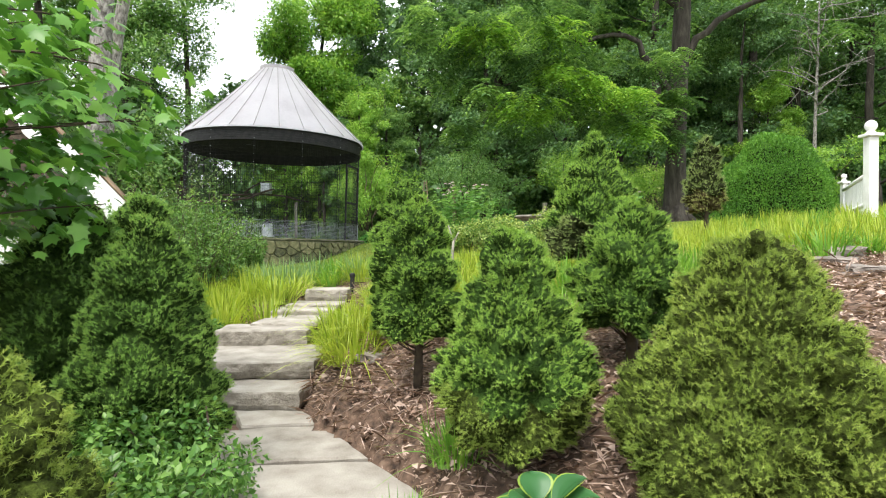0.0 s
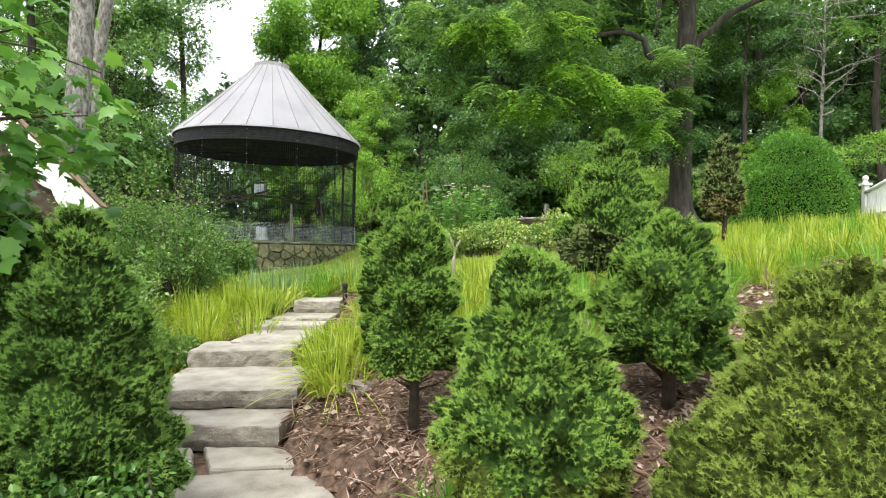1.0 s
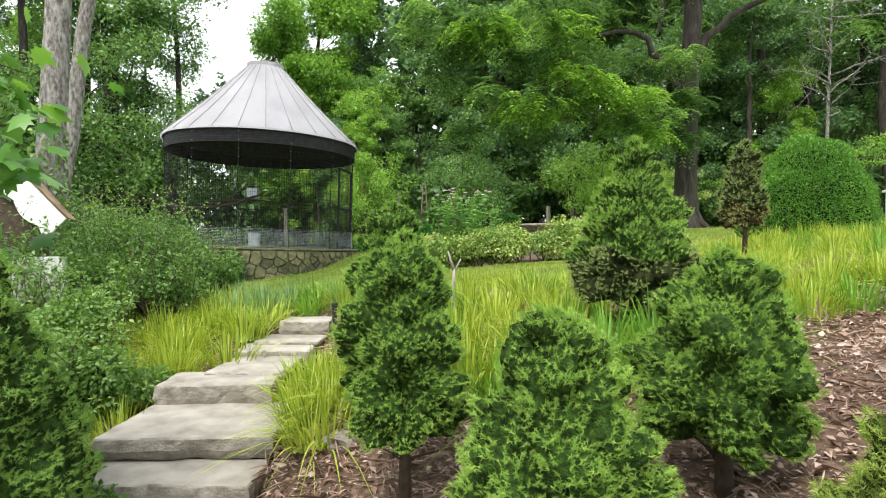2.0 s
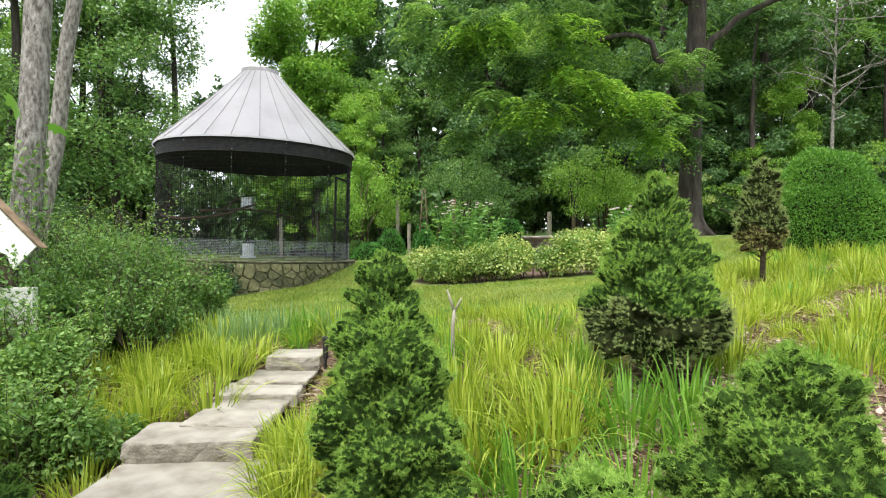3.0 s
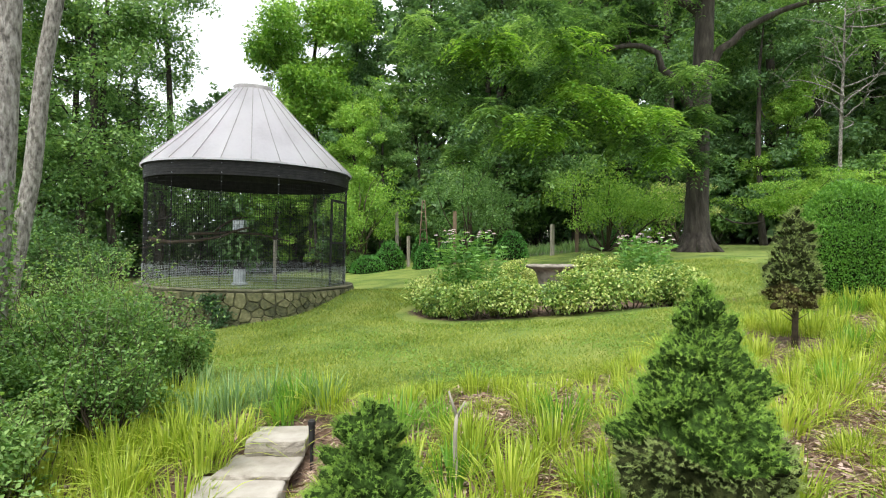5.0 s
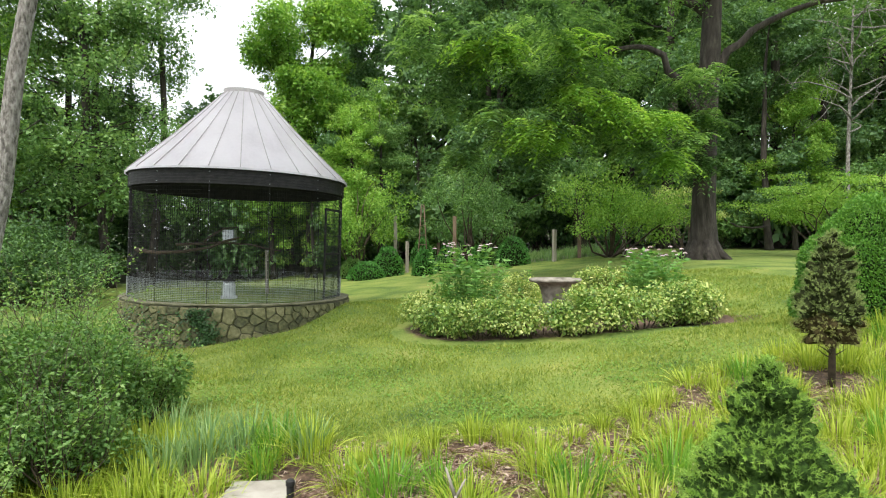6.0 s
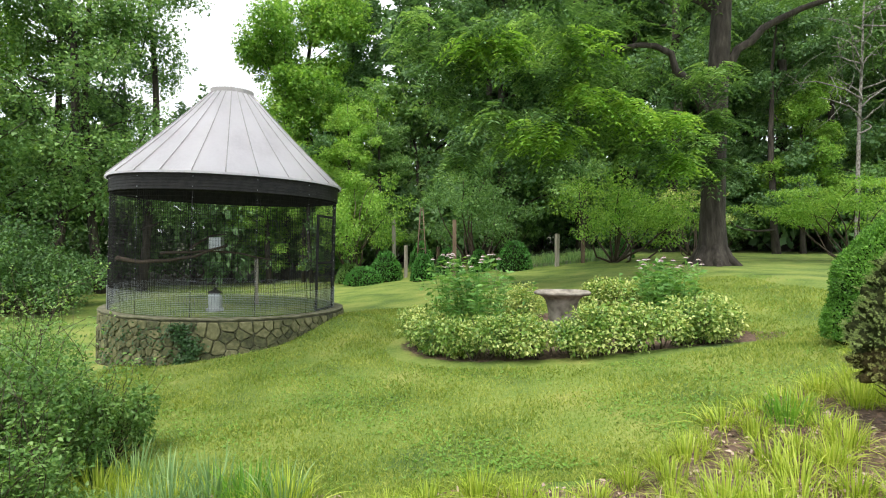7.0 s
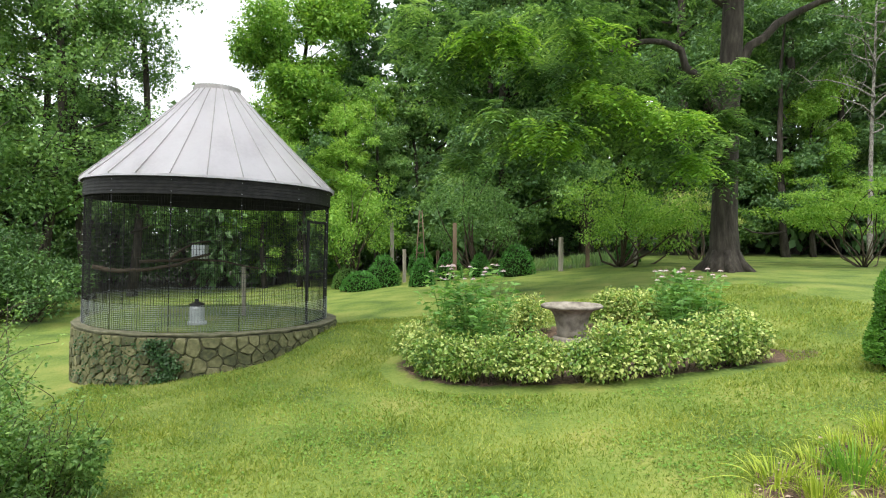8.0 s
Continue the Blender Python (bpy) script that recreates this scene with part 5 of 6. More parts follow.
# small multi-stemmed lawn trees
def small_tree(x, y, w, z0, z1, seed, leaf, label, name="small_tree", n=11000, layers=0, size=0.12):
    rng = np.random.default_rng(seed)
    g = ground_z(x, y)
    ob = thing(name, (x, y, g), label, "tree", "small ornamental trees")
    ch, bl = [], []
    for k in range(13):
        a = rng.uniform(0, 6.28)
        rr = w * rng.uniform(0.25, 1) ** 0.7
        tz = (z0 + (z1 - z0) * rng.uniform(0.1, 0.9) * (1 - 0.35 * (rr / w) ** 2)) - g
        if layers:
            tz = z0 - g + (z1 - z0) * (rng.integers(0, layers) + 0.5) / layers
        p1 = np.array([rr * math.cos(a), rr * math.sin(a), tz])
        fast_mesh("stem", *tube(bent((rng.normal(0, 0.08), rng.normal(0, 0.08), -0.1), p1, 0.1, 7, rng), np.linspace(0.028 if layers else 0.05, 0.01, 7), 6), "twig", ob)
        for _ in range(4):
            bl.append((p1 * rng.uniform(0.7, 1.08) + rng.normal(0, 1, 3) * [w * 0.16, w * 0.16, 0.07 if layers else 0.3], (w * 0.26, w * 0.26, 0.11 if layers else 0.42)))
    v, f = crown_leaves(bl, n, size, size * 0.5, rng, 0.2)
    fast_mesh("crown", v, f, leaf, ob)
    return ob


small_tree(*at_view(1100, 23), 2.9, 3.2, 5.9, 41, "woods_c", "low spreading multi-stemmed crab apple tree on the lawn")
small_tree(*at_view(850, 25.5), 2.3, 3.2, 6.9, 42, "woods_a", "upright multi-stemmed small tree behind the lawn")
small_tree(*at_view(625, 26), 2.2, 3.0, 6.6, 43, "woods_c", "leafy multi-stemmed small tree behind the lawn")
small_tree(*at_view(1530, 21), 3.0, 3.8, 5.7, 44, "woods_c", "layered bright green dogwood at the wood's edge", "dogwood", 9000, 3)
small_tree(*at_view(1235, 27), 1.6, 3.6, 5.6, 45, "euonymus", "pale layered dogwood behind the shade tree", "dogwood", 2500, 3)

# bare pale snag among the trees
px_, py_ = at_view(1540, 26.5)
snag = thing("bare_tree", (px_, py_, ground_z(px_, py_)), "thin dead tree with pale bare branches", "tree")
rng = np.random.default_rng(91)
pts = bent((0, 0, -0.2), (0.3, 0, 12.5), 0.015, 9, rng)
fast_mesh("trunk", *tube(pts, np.linspace(0.13, 0.03, 9), 8), "bark_light", snag)
for k in range(20):
    p0 = pts[0] + (pts[-1] - pts[0]) * rng.uniform(0.42, 0.98)
    a = rng.uniform(0, 6.28)
    w = rng.uniform(1.2, 3.6)
    p1 = p0 + np.array([w * math.cos(a), w * math.sin(a), rng.uniform(0.4, 1.6)])
    ch = [tube(bent(p0, p1, 0.08, 6, rng), np.linspace(0.045, 0.01, 6), 5)]
    for _ in range(6):
        q = p0 + (p1 - p0) * rng.uniform(0.4, 0.95)
        ch.append(tube(bent(q, q + rng.normal(0, 0.7, 3) + [0, 0, 0.2], 0.1, 4, rng), np.linspace(0.016, 0.006, 4), 4))
    fast_mesh("branch", *join(ch), "bark_light", snag)

# ---- left side: loose shrubs, little house, maple boughs, ground cover ----
r3 = np.random.default_rng(5)
for k, (x, y, h, w, n, mat) in enumerate(((-3.3, 7.6, 1.0, 0.75, 3800, "shrub"), (-3.9, 8.8, 1.25, 0.85, 4200, "shrub"), (-4.4, 7.0, 1.3, 0.8, 3800, "shrub"), (-3.2, 6.3, 0.75, 0.6, 3200, "shrub"), (-4.9, 9.9, 1.5, 0.9, 3600, "shrub"),
                                          (-2.6, 5.3, 0.55, 0.5, 3000, "shrub"), (-5.6, 8.4, 1.6, 0.9, 3600, "shrub"), (-3.4, 5.2, 0.8, 0.6, 3000, "shrub"), (-3.4, 8.2, 0.95, 0.5, 3400, "shrub"), (-3.15, 8.9, 0.75, 0.42, 2200, "shrub"), (-3.9, 7.9, 1.25, 0.8, 4200, "shrub"), (-2.9, 7.2, 0.7, 0.5, 2600, "shrub"), (-4.0, 6.2, 1.0, 0.7, 3200, "shrub"))):
    blobs = [((r3.normal(0, w * 0.45), r3.normal(0, w * 0.45), h * r3.uniform(0.3, 0.85)), (w * r3.uniform(0.3, 0.55), w * r3.uniform(0.3, 0.55), h * r3.uniform(0.2, 0.32))) for _ in range(8)]
    shrub("garden_shrub", x, y, blobs, int(n * 1.7), 0.046, 0.026, mat, "loose arching green shrub beside the steps", "shrub", "loose shrubs by the steps", 300 + k, 12, shoots=34, reach=h)
for k, (x, y) in enumerate(((-1.8, 3.4), (-1.8, 2.9), (-2.05, 3.8), (-1.6, 2.55), (-2.3, 4.4), (-2.0, 3.2))):
    blobs = [((r3.normal(0, 0.16), r3.normal(0, 0.16), r3.uniform(0.08, 0.26)), (0.17, 0.17, 0.1)) for _ in range(5)]
    shrub("ground_cover", x, y, blobs, 2000, 0.038, 0.022, "cover", "glossy green periwinkle ground cover spilling over the path", "ground cover", "periwinkle by the path", 340 + k, 6)

ivy = thing("wall_ivy", (AV[0], AV[1], 0), "dark ivy creeping over the stone wall", "ivy")
rng = np.random.default_rng(15)
n = 1100
zz = 0.5 + rng.random(n) * 0.83
ang = FACE + radians(-13) + 0.05 * np.sin(zz * 9) + rng.normal(0, 0.035, n) * (0.5 + zz * 0.7) + (rng.random(n) < 0.3) * rng.uniform(-0.75, 0, n)
pos = np.stack([(R_WALL + 0.04) * np.cos(ang), (R_WALL + 0.04) * np.sin(ang), zz], -1) + rng.normal(0, 0.02, (n, 3))
out_ = np.stack([np.cos(ang), np.sin(ang), 0 * ang], -1)
v, f = leaves(pos, out_ + rng.normal(0, 0.6, (n, 3)) - [0, 0, 0.5], out_ + rng.normal(0, 0.3, (n, 3)) + [0, 0, 0.3], 0.05, 0.042)
fast_mesh("leaves", v, f, "ivy", ivy)
for k, (x, y) in enumerate(((-1.16, 2.0), (-1.4, 1.85), (-1.14, 2.3), (-1.6, 2.1), (-1.15, 2.6), (-1.1, 1.72))):
    blobs = [((r3.normal(0, 0.14), r3.normal(0, 0.14), r3.uniform(0.12, 0.42)), (0.16, 0.16, 0.12)) for _ in range(6)]
    shrub("ground_cover", x, y, blobs, 2200, 0.036, 0.021, "cover", "glossy green periwinkle ground cover spilling over the path", "ground cover", "periwinkle by the path", 360 + k, 8)
house = thing("garden_house", (-5.32, 6.7, 0.17), "small white garden house with scalloped bargeboard and wooden shingle roof", "shed")
bm = bmesh.new()
box(bm, -1.68, 1.68, 0.0, 0.08, 0.72, 1.16, 0.01)
part("wall", bm, "white", house)
bm = bmesh.new()
for lx in (-1.5, -0.5, 0.5, 1.5):
    bm = bmesh.new()
    box(bm, lx - 0.06, lx + 0.06, 0.01, 0.07, -0.6, 0.72, 0.008)
    part("leg", bm, "wood_grey", house, "weathered grey leg")
bm = bmesh.new()
# dark panel standing in for the shadowed opening under the roof
gable = [(-1.5, 1.16), (1.5, 1.16), (1.5, 1.5), (0, 3.1), (-1.5, 1.5)]
fr, bk = [bm.verts.new((x, 0.0, z)) for x, z in gable], [bm.verts.new((x, 0.08, z)) for x, z in gable]
bm.faces.new(fr); bm.faces.new(list(reversed(bk)))
for k in range(5):
    bm.faces.new((fr[k], bk[k], bk[(k + 1) % 5], fr[(k + 1) % 5]))
part("gable", bm, "twig", house, "recessed gable panel coloured dark for the shadow behind the bargeboard")
for sgn in (-1, 1):
    L = math.hypot(1.75, 1.8)
    bm = bmesh.new()
    box(bm, 0, L, -0.03, 0.03, 0, 0.02)
    deck = part("roof", bm, "shingle", house, "weathered brown shingle roof")
    deck.matrix_basis = Matrix.Translation((0, 0, 3.32)) @ pose(0, 0, 0, 0, 0, 0 if sgn > 0 else 180) @ pose(0, 0 if sgn > 0 else -0.07, 0, 0, math.degrees(math.atan2(1.8, 1.75)), 0)
    for row in range(12):
        bm = bmesh.new()
        box(bm, row * L / 12 - 0.02, (row + 1) * L / 12 + 0.04, -0.06, 0.035, 0.02, 0.034, 0.004, 0.004, random)
        part("shingle_course", bm, "shingle", deck)
    # scalloped bargeboard
    bm = bmesh.new()
    cols = []
    nseg = 96
    for k in range(nseg + 1):
        s = L * k / nseg
        low = -0.23 - 0.05 * abs(math.sin(s * math.pi / 0.34)) 
        cols.append([bm.verts.new((s, -0.06, 0.0)), bm.verts.new((s, -0.06, low)), bm.verts.new((s, -0.035, low)), bm.verts.new((s, -0.035, 0.0))])
    for a, b in zip(cols, cols[1:]):
        for q in range(4):
            bm.faces.new((a[q], b[q], b[(q + 1) % 4], a[(q + 1) % 4]))
    bm.faces.new(cols[0]); bm.faces.new(list(reversed(cols[-1])))
    bmesh.ops.recalc_face_normals(bm, faces=bm.faces[:])
    bb = part("bargeboard", bm, "white", house, "scalloped white bargeboard")
    bb.matrix_basis = Matrix.Translation((0, 0, 3.32)) @ Matrix.Diagonal((sgn, 1, 1, 1)) @ pose(0, 0, 0, 0, math.degrees(math.atan2(1.8, 1.75)), 0)

# maple overhanging the path
mx, my = -3.3, 2.2
maple = thing("maple_tree", (mx, my, ground_z(mx, my)), "young maple with broad lobed leaves hanging over the path", "tree")
rng = np.random.default_rng(44)
ch = [tube([(0, 0, -0.2), (0.05, 0.1, 1.2), (0.1, 0.2, 2.6), (0.1, 0.3, 4.5)], [0.09, 0.075, 0.06, 0.03], 8)]
pos, way = [], []
TIPS = ((1.55, 1.3, 1.95), (1.65, 1.0, 1.9), (1.5, 1.2, 1.75), (1.2, 1.1, 2.15), (1.3, 0.8, 2.3), (1.0, 1.2, 1.6), (1.3, 1.3, 2.5), (0.9, 0.8, 1.35), (0.9, 1.2, 2.5), (0.7, 1.0, 1.9), (0.9, 1.3, 1.5), (0.7, 1.2, 2.3),
        (1.45, 0.6, 2.0), (1.1, 0.5, 2.5), (1.45, 1.1, 2.35), (1.35, 1.2, 1.45), (1.1, 0.9, 1.8), (1.6, 1.25, 2.15), (0.8, 0.4, 2.1), (0.6, 0.7, 1.6), (1.25, 0.9, 1.6), (1.0, 0.7, 1.75))
for tip in TIPS:
    p0 = np.array([0.08, 0.2, tip[2] - 0.4])
    limb = bent(p0, tip, 0.05, 7, rng)
    ch.append(tube(limb, np.linspace(0.014, 0.003, 7), 5))
    for k in range(84):
        t = rng.uniform(0.3, 1.05)
        pos.append(p0 + (np.array(tip) - p0) * t + rng.normal(0, 0.11, 3))
        way.append((rng.normal(0.5, 0.6), rng.normal(0.1, 0.6), -0.35))
v, f = join(ch)
fast_mesh("trunk", v, f, "twig", maple)
LOBES = [(0, 0), (0.12, 0.10), (0.34, 0.02), (0.26, 0.22), (0.50, 0.30), (0.36, 0.42), (0.44, 0.66), (0.22, 0.62), (0.12, 0.78), (0, 1.0)]
outline = LOBES + [(-a, b) for a, b in reversed(LOBES[1:-1])]
pos, way = np.array(pos), unit(np.array(way))
sd = unit(np.cross(way, rng.normal(0, 0.35, way.shape) + [0, 0, 1]))
nr = np.cross(sd, way)
size = rng.uniform(0.075, 0.14, len(pos))
o = np.array(outline)
vv = pos[:, None] + (way[:, None] * o[None, :, 1:2] + sd[:, None] * o[None, :, 0:1] - nr[:, None] * (0.25 * o[None, :, 1:2] ** 2 + 0.3 * np.abs(o[None, :, 0:1]) ** 1.5)) * size[:, None, None]
cenv = (pos + way * 0.42 * size[:, None] - nr * 0.03 * size[:, None])[:, None]
vv = np.concatenate([vv, cenv], 1)
m_ = len(outline)
tri = np.array([(k, (k + 1) % m_, m_) for k in range(m_)])
ff = (np.arange(len(pos))[:, None, None] * (m_ + 1) + tri[None]).reshape(-1, 3)
fast_mesh("leaves", vv.reshape(-1, 3), ff, "maple", maple)

# ---- right side: white fence, rocks ----
fence = thing("white_fence", (5.67, 7.84, ground_z(5.67, 7.84)), "white painted garden fence with ball-topped post", "fence")


def fence_post(x, y, h, r, ball):
    bm = bmesh.new()
    box(bm, x - r, x + r, y - r, y + r, -0.2, h, 0.01)
    p = part("post", bm, "white", fence)
    bm = bmesh.new()
    box(bm, x - r * 1.7, x + r * 1.7, y - r * 1.7, y + r * 1.7, h, h + 0.04, 0.01)
    cylinder(bm, x, y, h + 0.04, h + 0.09, r * 1.2, r * 0.6)
    part("cap", bm, "white", p)
    bm = bmesh.new()
    bmesh.ops.create_uvsphere(bm, u_segments=20, v_segments=12, radius=ball, matrix=Matrix.Translation((x, y, h + 0.08 + ball * 0.9)))
    part("ball_finial", bm, "white", p, smooth=True)


fence_post(0, 0, 1.17, 0.062, 0.075)
fence_post(1.0, 2.0, 0.76, 0.04, 0.045)
for k in range(13):
    t = (k + 0.7) / 14
    bm = bmesh.new()
    x, y = 1.0 * t, 2.0 * t
    h = 0.72 - 0.10 * t
    box(bm, x - 0.01, x + 0.01, y - 0.02, y + 0.02, -0.05, h, 0.003)
    part("picket", bm, "white", fence)
for z in (0.15, 0.55):
    v, f = tube([(0, 0, z + 0.15), (1.0, 2.0, z + 0.1)], [0.035, 0.035], 6)
    fast_mesh("rail", v, f, "white", fence)


def rock(x, y, sx, sy, sz, seed):
    bm = bmesh.new()
    bmesh.ops.create_icosphere(bm, subdivisions=3, radius=1)
    for v in bm.verts:
        c = v.co.copy()
        v.co = Vector((max(-0.75, min(0.75, c.x)), max(-0.7, min(0.7, c.y)), max(-0.6, min(0.55, c.z))))
        v.co += noise.noise_vector(c * 1.3 + Vector((seed, 0, 0))) * 0.28 + noise.noise_vector(c * 4 + Vector((seed, 0, 0))) * 0.07
        v.co = Vector((v.co.x * sx, v.co.y * sy, v.co.z * sz))
    ob = part("rock", bm, "rock", None, smooth=False)
    ob.matrix_basis = pose(x, y, ground_z(x, y) + sz * 0.25, 0, 0, seed * 57)
    tagged(ob, "flat grey-brown rock half sunk in the mulch", "rock", "rocks on the bank")


for k, (x, y, a, b, c) in enumerate(((2.95, 4.3, 0.2, 0.15, 0.1), (2.75, 4.15, 0.17, 0.12, 0.06), (2.6, 3.6, 0.16, 0.12, 0.06), (2.95, 3.55, 0.13, 0.1, 0.05), (2.4, 4.9, 0.15, 0.1, 0.05), (1.75, 4.6, 0.12, 0.1, 0.04), (3.2, 5.2, 0.16, 0.1, 0.06), (-0.45, 5.2, 0.13, 0.12, 0.08), (-0.5, 4.1, 0.11, 0.1, 0.05))):
    rock(x, y, a, b, c, k + 1)

# ---- far garden: posts, obelisk, clipped box, edging ----
def wood_post(px, d, h, r, mat, label):
    x, y = at_view(px, d)
    bm = bmesh.new()
    box(bm, -r, r, -r, r, -0.1, h, 0.01, 0.004, random.Random(px))
    ob = part("wooden_post", bm, mat, None)
    ob.matrix_basis = pose(x, y, ground_z(x, y), 0, 0, px % 40)
    tagged(ob, label, "post", "garden posts")


for px, d, h, r, mt in ((694, 25.7, 2.6, 0.075, "wood_grey"), (716, 25, 1.4, 0.06, "wood_grey"), (805, 23.5, 2.3, 0.075, "wood_brown"), (775, 26, 1.2, 0.06, "wood_brown"), (993, 23.5, 1.35, 0.07, "wood_grey"), (1040, 24, 1.3, 0.07, "wood_brown"), (1125, 23.5, 1.35, 0.06, "wood_grey")):
    wood_post(px, d, h, r, mt, "weathered square wooden post standing in the far garden")
ox, oy = at_view(745, 24.2)
ob = thing("obelisk_trellis", (ox, oy, ground_z(ox, oy) + 0.1), "slim brown wooden obelisk trellis behind the lawn", "trellis")
for sx, sy in ((1, 1), (1, -1), (-1, 1), (-1, -1)):
    v, f = tube([(0.23 * sx, 0.23 * sy, 0), (0.05 * sx, 0.05 * sy, 2.85)], [0.025, 0.02], 5)
    fast_mesh("leg", v, f, "wood_brown", ob)
for z in np.linspace(0.3, 2.75, 7):
    w = 0.23 - 0.18 * z / 2.85
    bm = bmesh.new()
    for s in (-1, 1):
        box(bm, -w, w, s * w - 0.012, s * w + 0.012, z - 0.012, z + 0.012)
        box(bm, s * w - 0.012, s * w + 0.012, -w, w, z - 0.012, z + 0.012)
    part("rung", bm, "wood_brown", ob)
for k, (px, d, r, h, mat) in enumerate(((747, 22.8, 0.45, 1.0, "box"), (680, 24, 0.65, 1.2, "box"), (640, 23.5, 0.8, 0.7, "box"), (795, 24.5, 0.55, 1.1, "box"), (850, 24.5, 0.4, 0.9, "box"), (915, 23.5, 0.7, 1.15, "box"), (1110, 25, 0.5, 0.75, "box"), (745, 29, 0.6, 1.4, "box"), (880, 25.5, 0.6, 0.6, "shrub"), (615, 25, 0.6, 0.8, "shrub"))):
    dome(*at_view(px, d), r, r, h, 1800, 0.09, mat, "clipped rounded boxwood in the far garden", "boxwood_shrub", 200 + k, "clipped boxwoods", "shrub")
for k in range(26):
    put_clump("iris", *at_view(930 + k * 6.5, 26 + 2 * math.sin(k * 2.1)), 1.3 + 0.3 * math.sin(k), 30 * k)
for k, px in enumerate(range(890, 1090, 18)):
    x, y = at_view(px, 24.5)
    slab("edging_stone", x - 0.22, x + 0.22, y - 0.1, y + 0.1, ground_z(x, y) + 0.12, 0.2, None, 5 * math.sin(k), k)
EDG = [o for o in scene.collection.objects if o.name.startswith("edging_stone")]
for o in EDG:
    tagged(o, "low grey stone edging a far garden bed", "edging", "edging stones")

# ---- inside the aviary ----
gx0, gy0 = -4.45, 15.0
feeder = thing("poultry_feeder", (gx0, gy0, A_WALL + 0.02), "galvanised poultry feeder can with dark lid", "feeder")
bm = bmesh.new()
lathe(bm, [(0.17, 0), (0.17, 0.05), (0.13, 0.06), (0.13, 0.3), (0.10, 0.35)], 24)
part("can", bm, "zinc", feeder)
bm = bmesh.new()
lathe(bm, [(0.14, 0.35), (0.13, 0.38), (0.03, 0.42), (0.03, 0.46)], 20)
part("lid", bm, "black", feeder, "dark lid")
rng = np.random.default_rng(9)
perch = thing("perch_branch", (AV[0], AV[1], 2.45), "crooked bare branch hung as a perch in the cage", "branch")
ch = [tube(bent((-2.15, -0.6, 0.0), (0.2, -0.7, 0.25), 0.05, 9, rng), np.linspace(0.05, 0.025, 9), 7), tube(bent((-1.2, -0.65, 0.1), (1.0, -0.2, -0.05), 0.06, 8, rng), np.linspace(0.035, 0.015, 8), 6), tube(bent((-0.6, -0.65, 0.15), (0.05, -0.3, 0.5), 0.06, 6, rng), np.linspace(0.03, 0.012, 6), 6)]
v, f = join(ch)
fast_mesh("branch", v, f, "twig", perch)
nest = thing("hanging_nest_box", (-4.72, 15.8, 2.6), "small grey metal nest box hung in the aviary", "box")
bm = bmesh.new()
box(bm, -0.13, 0.13, -0.11, 0.11, 0, 0.28, 0.02)
part("body", bm, "zinc", nest)
fast_mesh("hanger", *tube([(0, 0, 0.27), (0, 0, 2.5)], [0.004, 0.004], 5), "black", nest, "thin black hanging wire")
bm = bmesh.new()
box(bm, -0.035, 0.035, -0.035, 0.035, A_WALL, 2.42, 0.006)
sp_ = part("perch_post", bm, "wood_grey", None)
sp_.matrix_basis = Matrix.Translation((-4.1, 16.5, 0))
tagged(sp_, "grey wooden post under the perch branch", "post")

# ---- path light and stake ----
lamp = thing("path_light", (-1.03, 6.72, ground_z(-1.03, 6.72) + 0.05), "small black path light beside the top steps", "path light")
bm = bmesh.new()
cylinder(bm, 0, 0, -0.05, 0.2, 0.014, 0.014, 10)
part("stem", bm, "black", lamp)
bm = bmesh.new()
lathe(bm, [(0.024, 0.17), (0.026, 0.32), (0.032, 0.325), (0.032, 0.355), (0.02, 0.365)], 14)
part("head", bm, "black", lamp)
sx_, sy_ = 0.12, 5.6
v, f = join([tube(bent((0, 0, -0.1), (-0.02, 0, 0.42), 0.03, 6), np.linspace(0.018, 0.012, 6), 6), tube([(-0.02, 0, 0.40), (-0.07, 0, 0.56)], [0.012, 0.006], 5), tube([(-0.02, 0, 0.40), (0.03, 0, 0.5)], [0.01, 0.005], 5)])
st_ = fast_mesh("forked_stick", v, f, "wood_grey")
st_.location = (sx_, sy_, ground_z(sx_, sy_))
tagged(st_, "bare grey forked stick standing in the bank", "stick")

